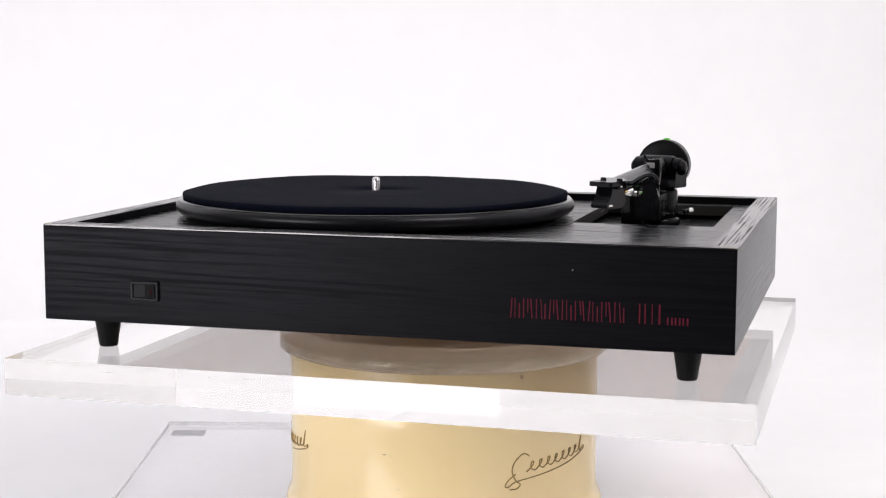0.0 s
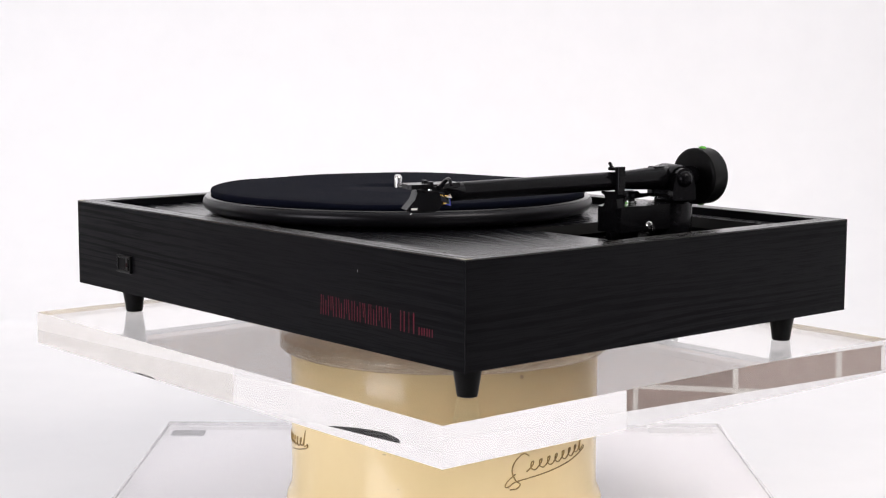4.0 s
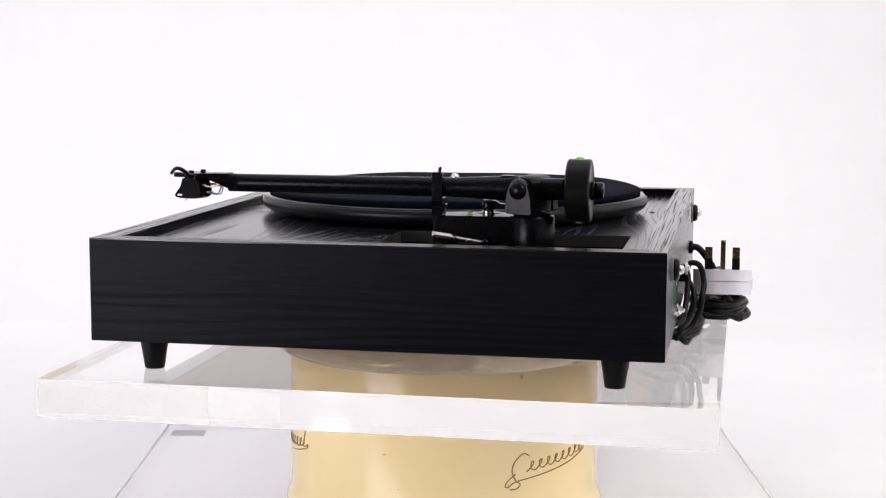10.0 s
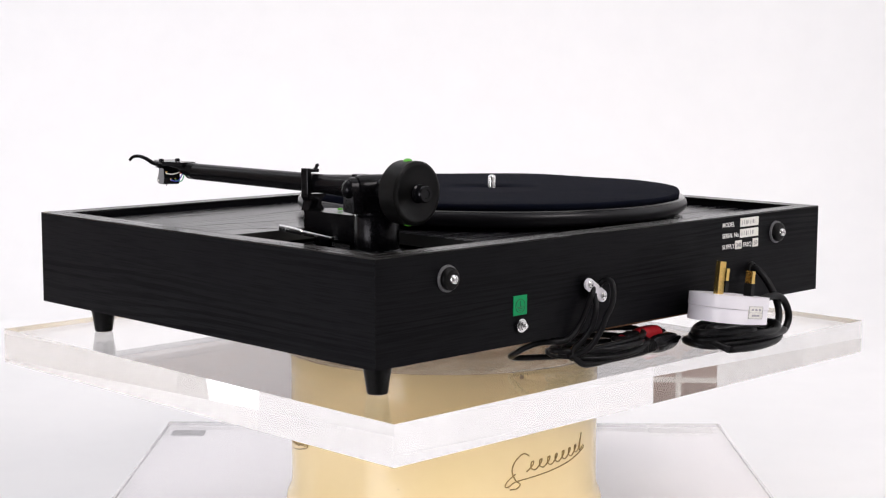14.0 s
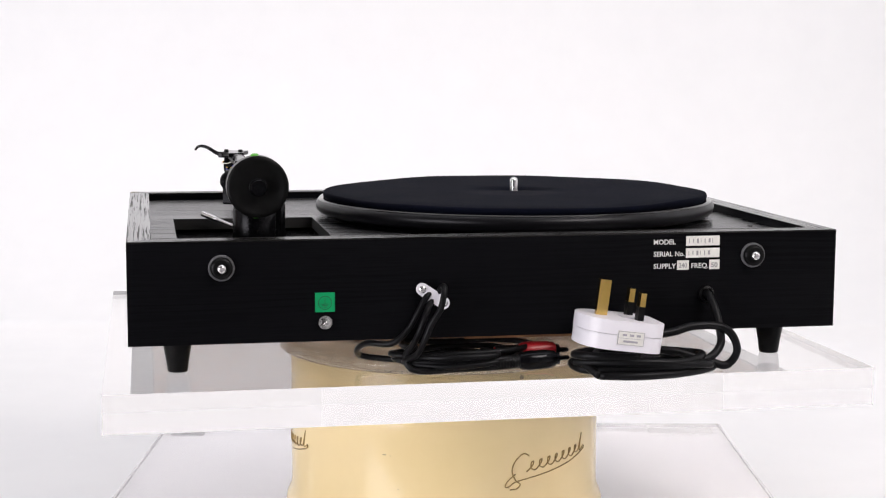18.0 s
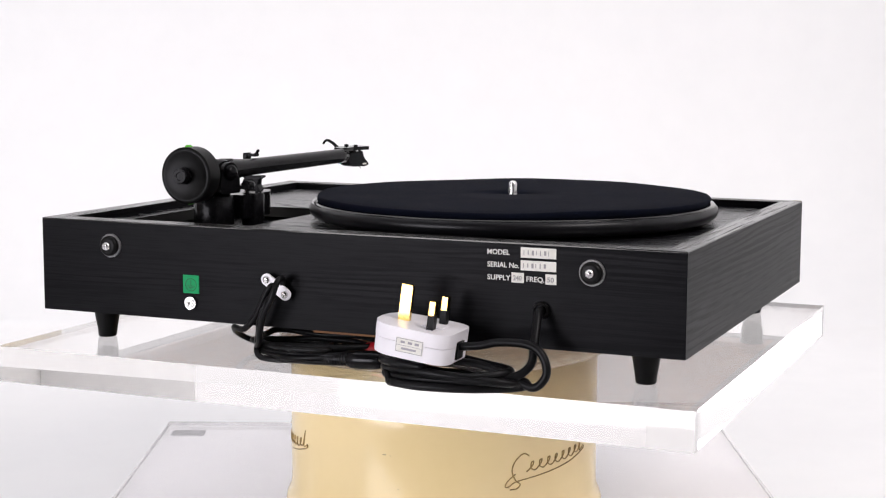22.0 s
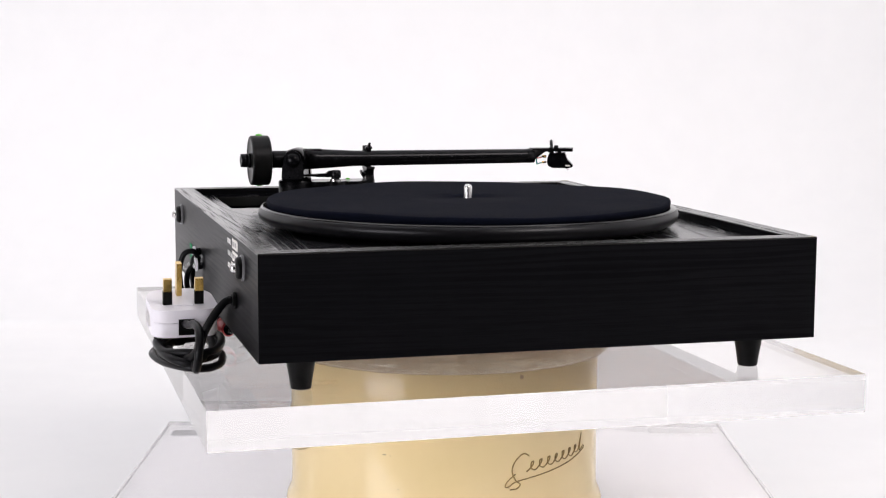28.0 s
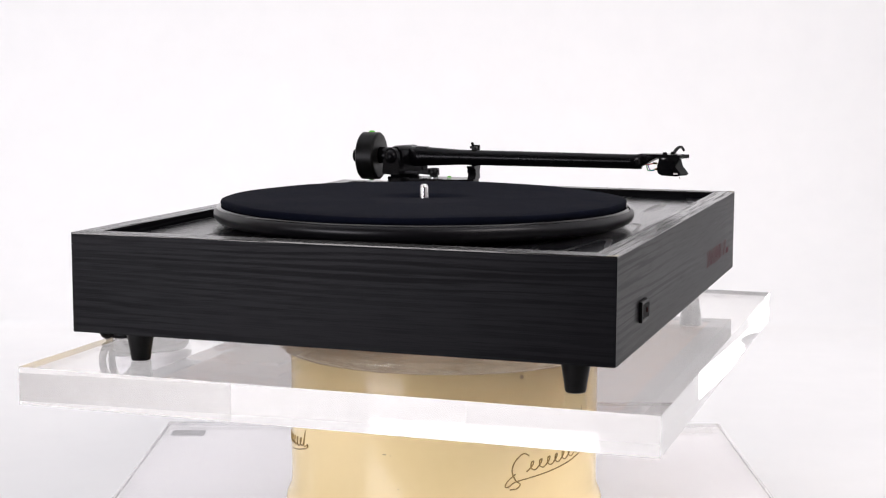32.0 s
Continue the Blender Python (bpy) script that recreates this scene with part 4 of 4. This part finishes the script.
def mains_lead():
    ox, oy = -0.0810, 0.2070
    root = base_at("mains_lead", ox, oy, 0)
    m = pose(-ox, -oy, 0)
    r = 0.0027
    drop = [(-0.1427, 0.1800, 0.0474), (-0.1430, 0.1860, 0.0470), (-0.1445, 0.1940, 0.0380), (-0.1452, 0.2000, 0.0280), (-0.1445, 0.2040, 0.0170), (-0.1340, 0.2090, 0.0095), (-0.1100, 0.2150, 0.0068)]
    low_turn = [(-0.0800, 0.2170, 0.0060), (-0.0540, 0.2120, 0.0050), (-0.0465, 0.2000, 0.0060), (-0.0520, 0.1880, 0.0065), (-0.0780, 0.1840, 0.0040), (-0.1080, 0.1840, 0.0045), (-0.1320, 0.1890, 0.0040), (-0.1410, 0.2000, 0.0035), (-0.1320, 0.2130, 0.0035), (-0.1080, 0.2240, 0.0032), (-0.0800, 0.2275, 0.0032)]
    mid_turn = [(-0.0580, 0.2210, 0.0030), (-0.0500, 0.2060, 0.0100), (-0.0570, 0.1940, 0.0125), (-0.0780, 0.1890, 0.0120), (-0.1040, 0.1900, 0.0105), (-0.1260, 0.1960, 0.0100), (-0.1360, 0.2070, 0.0060), (-0.1280, 0.2190, 0.0080), (-0.1000, 0.2245, 0.0095), (-0.0740, 0.2210, 0.0100)]
    top_turn = [(-0.0580, 0.2100, 0.0130), (-0.0640, 0.1990, 0.0140), (-0.0860, 0.1960, 0.0140), (-0.1120, 0.2000, 0.0135), (-0.1350, 0.2050, 0.0075), (-0.1480, 0.2060, 0.0040), (-0.1555, 0.2055, 0.0125), (-0.1525, 0.2040, 0.0235), (-0.1430, 0.2035, 0.0295), (-0.1247, 0.2045, 0.0300), (-0.1120, 0.2060, 0.0272), (-0.0985, 0.2072, 0.0258)]
    for name, pts, label in (("cable", drop + low_turn[:1], "black mains cable dropping from the plinth"), ("cable_loop", low_turn + mid_turn[:1], "looped black mains cable"), ("cable_loop", mid_turn + top_turn[:1], "looped black mains cable"), ("cable_tail", top_turn, "black mains cable rising to the plug")):
        sheath = tube(pts, r, 12, 6)
        bmesh.ops.transform(sheath, matrix=m, verts=sheath.verts)
        part(name, sheath, CABLE, root, label)
    rnd = random.Random(4)
    heap = tube(coil(-0.0900, 0.2040, 0.0410, 0.0205, 0.0062, 2.3, rnd, 0.09, 0.0038), r, 12, 5)
    bmesh.ops.transform(heap, matrix=m, verts=heap.verts)
    part("cable_loop", heap, CABLE, root, "coiled black mains cable")
    # three-pin plug lying on the coil with its pins up
    tilt = pose(0, 0, 0.0185, 0, -7.5, 2)
    pts = []
    for cx, cy, rad, a0, a1 in ((0.0180, 0.0045, 0.018, 0, 90), (-0.0075, 0.0125, 0.010, 90, 180), (-0.0075, -0.0125, 0.010, 180, 270), (0.0180, -0.0045, 0.018, 270, 360)):
        for k in range(6):
            a = radians(a0 + (a1 - a0) * k / 5)
            pts.append((cx + 0.001 + rad * math.cos(a), cy + rad * math.sin(a)))
    low = part("plug_base", outline([(x * 0.99, y * 0.985) for x, y in pts], 0.0, 0.0099, 0.0014, tilt, 3), WHITE, root, "white moulded plug")
    part("plug_cover", outline(pts, 0.0102, 0.0190, 0.0018, tilt, 3), WHITE, root, "white plug face")
    # Open cord entry: the shade inside is drawn as a black block.
    part("cord_opening", outline([(-0.0177, -0.0052), (-0.0140, -0.0052), (-0.0140, 0.0052), (-0.0177, 0.0052)], 0.0020, 0.0128, 0.0008, tilt), RUBBER, root, "cord opening, shade drawn as a black block")
    part("fuse_carrier", outline([(-0.006, -0.0065), (0.008, -0.0065), (0.008, 0.0065), (-0.006, 0.0065)], 0.0186, 0.0196, 0.0004, tilt), WHITE, low)
    for x, y, w, d, h, sleeve in ((0.0218, 0.0, 0.0074, 0.0036, 0.0227, 0.0), (-0.0005, 0.0106, 0.0037, 0.0056, 0.0177, 0.009), (-0.0005, -0.0106, 0.0037, 0.0056, 0.0177, 0.009)):
        if sleeve:
            p = part("pin", outline([(x - w / 2, y - d / 2), (x + w / 2, y - d / 2), (x + w / 2, y + d / 2), (x - w / 2, y + d / 2)], 0.0188, 0.0190 + h, 0.0012, tilt), BRASS, root, "brass plug pin")
            part("pin_sleeve", outline([(x - w / 2 - 0.0002, y - d / 2 - 0.0002), (x + w / 2 + 0.0002, y - d / 2 - 0.0002), (x + w / 2 + 0.0002, y + d / 2 + 0.0002), (x - w / 2 - 0.0002, y + d / 2 + 0.0002)], 0.0188, 0.0190 + sleeve, 0.0004, tilt), RUBBER, p, "black pin sleeve")
        else:
            part("pin", outline([(x - w / 2, y - d / 2), (x + w / 2, y - d / 2), (x + w / 2, y + d / 2), (x - w / 2, y + d / 2)], 0.0188, 0.0190 + h, 0.0012, tilt), BRASS, root, "long brass earth pin")
    st = part("sticker", block(-0.0012, 0.0167, 0.0216, 0.0228, 0.0040, 0.0130, 0), CARD, low, "small white printed sticker", False)
    st.matrix_local = tilt
    for x0, x1, z0, z1 in ((-0.0010, 0.0165, 0.0125, 0.0128), (-0.0010, 0.0165, 0.0042, 0.0045), (-0.0010, 0.0165, 0.0083, 0.0085), (-0.0010, -0.0007, 0.0042, 0.0128), (0.0162, 0.0165, 0.0042, 0.0128),
                           (0.0015, 0.0042, 0.0098, 0.0112), (0.0060, 0.0087, 0.0098, 0.0112), (0.0108, 0.0135, 0.0098, 0.0112), (0.0030, 0.0126, 0.0058, 0.0071)):
        bar = part("print_bar", block(x0, x1, 0.0227, 0.0230, z0, z1, 0), FAINT, low, "faint grey print bar", False)
        bar.matrix_local = tilt
    return tagged(root, "white three-pin mains plug on a coiled black cable", "mains lead")


def signal_lead():
    ox, oy = 0.0120, 0.1680
    root = base_at("signal_lead", ox, oy, 0)
    rnd = random.Random(11)
    m = pose(-ox, -oy, 0)
    r = 0.0021
    a = [(0.0445, 0.1815, 0.0535), (0.0460, 0.1838, 0.0520), (0.0485, 0.1850, 0.0490), (0.0537, 0.1848, 0.0391), (0.0589, 0.1840, 0.0300), (0.0694, 0.1815, 0.0205), (0.0840, 0.1700, 0.0190), (0.0880, 0.1550, 0.0110), (0.0750, 0.1480, 0.0050)]
    b = [(0.0400, 0.1815, 0.0510), (0.0370, 0.1860, 0.0575), (0.0372, 0.1930, 0.0555), (0.0404, 0.1960, 0.0440), (0.0462, 0.1950, 0.0343), (0.0496, 0.1935, 0.0250), (0.0540, 0.1880, 0.0140), (0.0600, 0.1780, 0.0070)]
    c = [(0.0420, 0.1815, 0.0505), (0.0445, 0.1838, 0.0470), (0.0475, 0.1880, 0.0420), (0.0500, 0.1895, 0.0360), (0.0530, 0.1890, 0.0280), (0.0560, 0.1850, 0.0200), (0.0600, 0.1800, 0.0120)]
    runs = (a + coil(0.0220, 0.1700, 0.0420, 0.0190, 0.0032, 1.6, rnd, 0.12, 0.0050)[3:] + [(0.0120, 0.1880, 0.0090), (0.0020, 0.1895, 0.0072)],
            b + coil(0.0240, 0.1720, 0.0390, 0.0200, 0.0050, 1.4, rnd, 0.14, 0.0060)[2:] + [(0.0080, 0.1720, 0.0125), (-0.0015, 0.1720, 0.0110)],
            c + coil(0.0200, 0.1700, 0.0420, 0.0210, 0.0030, 3.2, rnd, 0.15, 0.0046)[1:])
    for pts in runs:
        bm = tube(pts, r, 10, 6)
        bmesh.ops.transform(bm, matrix=m, verts=bm.verts)
        part("cable", bm, CABLE, root, "coiled black signal cable")
    for mat_, x, y, z, yaw, tip_up in ((GLOSSY, 0.0040, 0.1895, 0.0070, 3, 2), (RED, 0.0000, 0.1720, 0.0108, 2, 0)):
        q = Matrix.Translation((-ox, -oy, 0)) @ pose(x, y, z, 0, -90 + tip_up, yaw)
        body = part("plug_barrel", lathe([(0.0032, 0.0), (0.0038, 0.001), (0.0038, 0.0160), (0.0056, 0.0185), (0.0064, 0.0240), (0.0062, 0.0360), (0.0052, 0.0410), (0.0034, 0.0420)], 24, q), mat_, root, "red phono plug" if mat_ is RED else "black phono plug")
        part("strain_relief", lathe([(0.0042 + 0.0004 * (k // 2 % 2), 0.0006 + 0.0010 * ((k + 1) // 2)) for k in range(32)], 18, q), CABLE, body, "ribbed black strain relief")
        part("contact_pin", joined(lathe([(0.0040, 0.0415), (0.0040, 0.0440)], 20, q), lathe([(0.0016, 0.0435), (0.0016, 0.0500), (0.0009, 0.0512)], 14, q)), SATIN, body, "dark contact pin")
    return tagged(root, "black signal cable coiled under the plinth with phono plugs", "signal lead")


TURNING = [turning_plate(), record_player(), mat(), mains_lead(), signal_lead()]


def motions():
    """Everything on the stand turns together about the axle at one steady speed."""
    for thing in TURNING:
        home = thing.matrix_world.copy() if thing.parent else Matrix.Translation(thing.location)
        rows = []
        for i in range(65):
            t = i * 0.5
            rows.append((t, pose(0, 0, 0, 0, 0, START + RATE * t) @ home))
        walk(thing, rows)


motions()
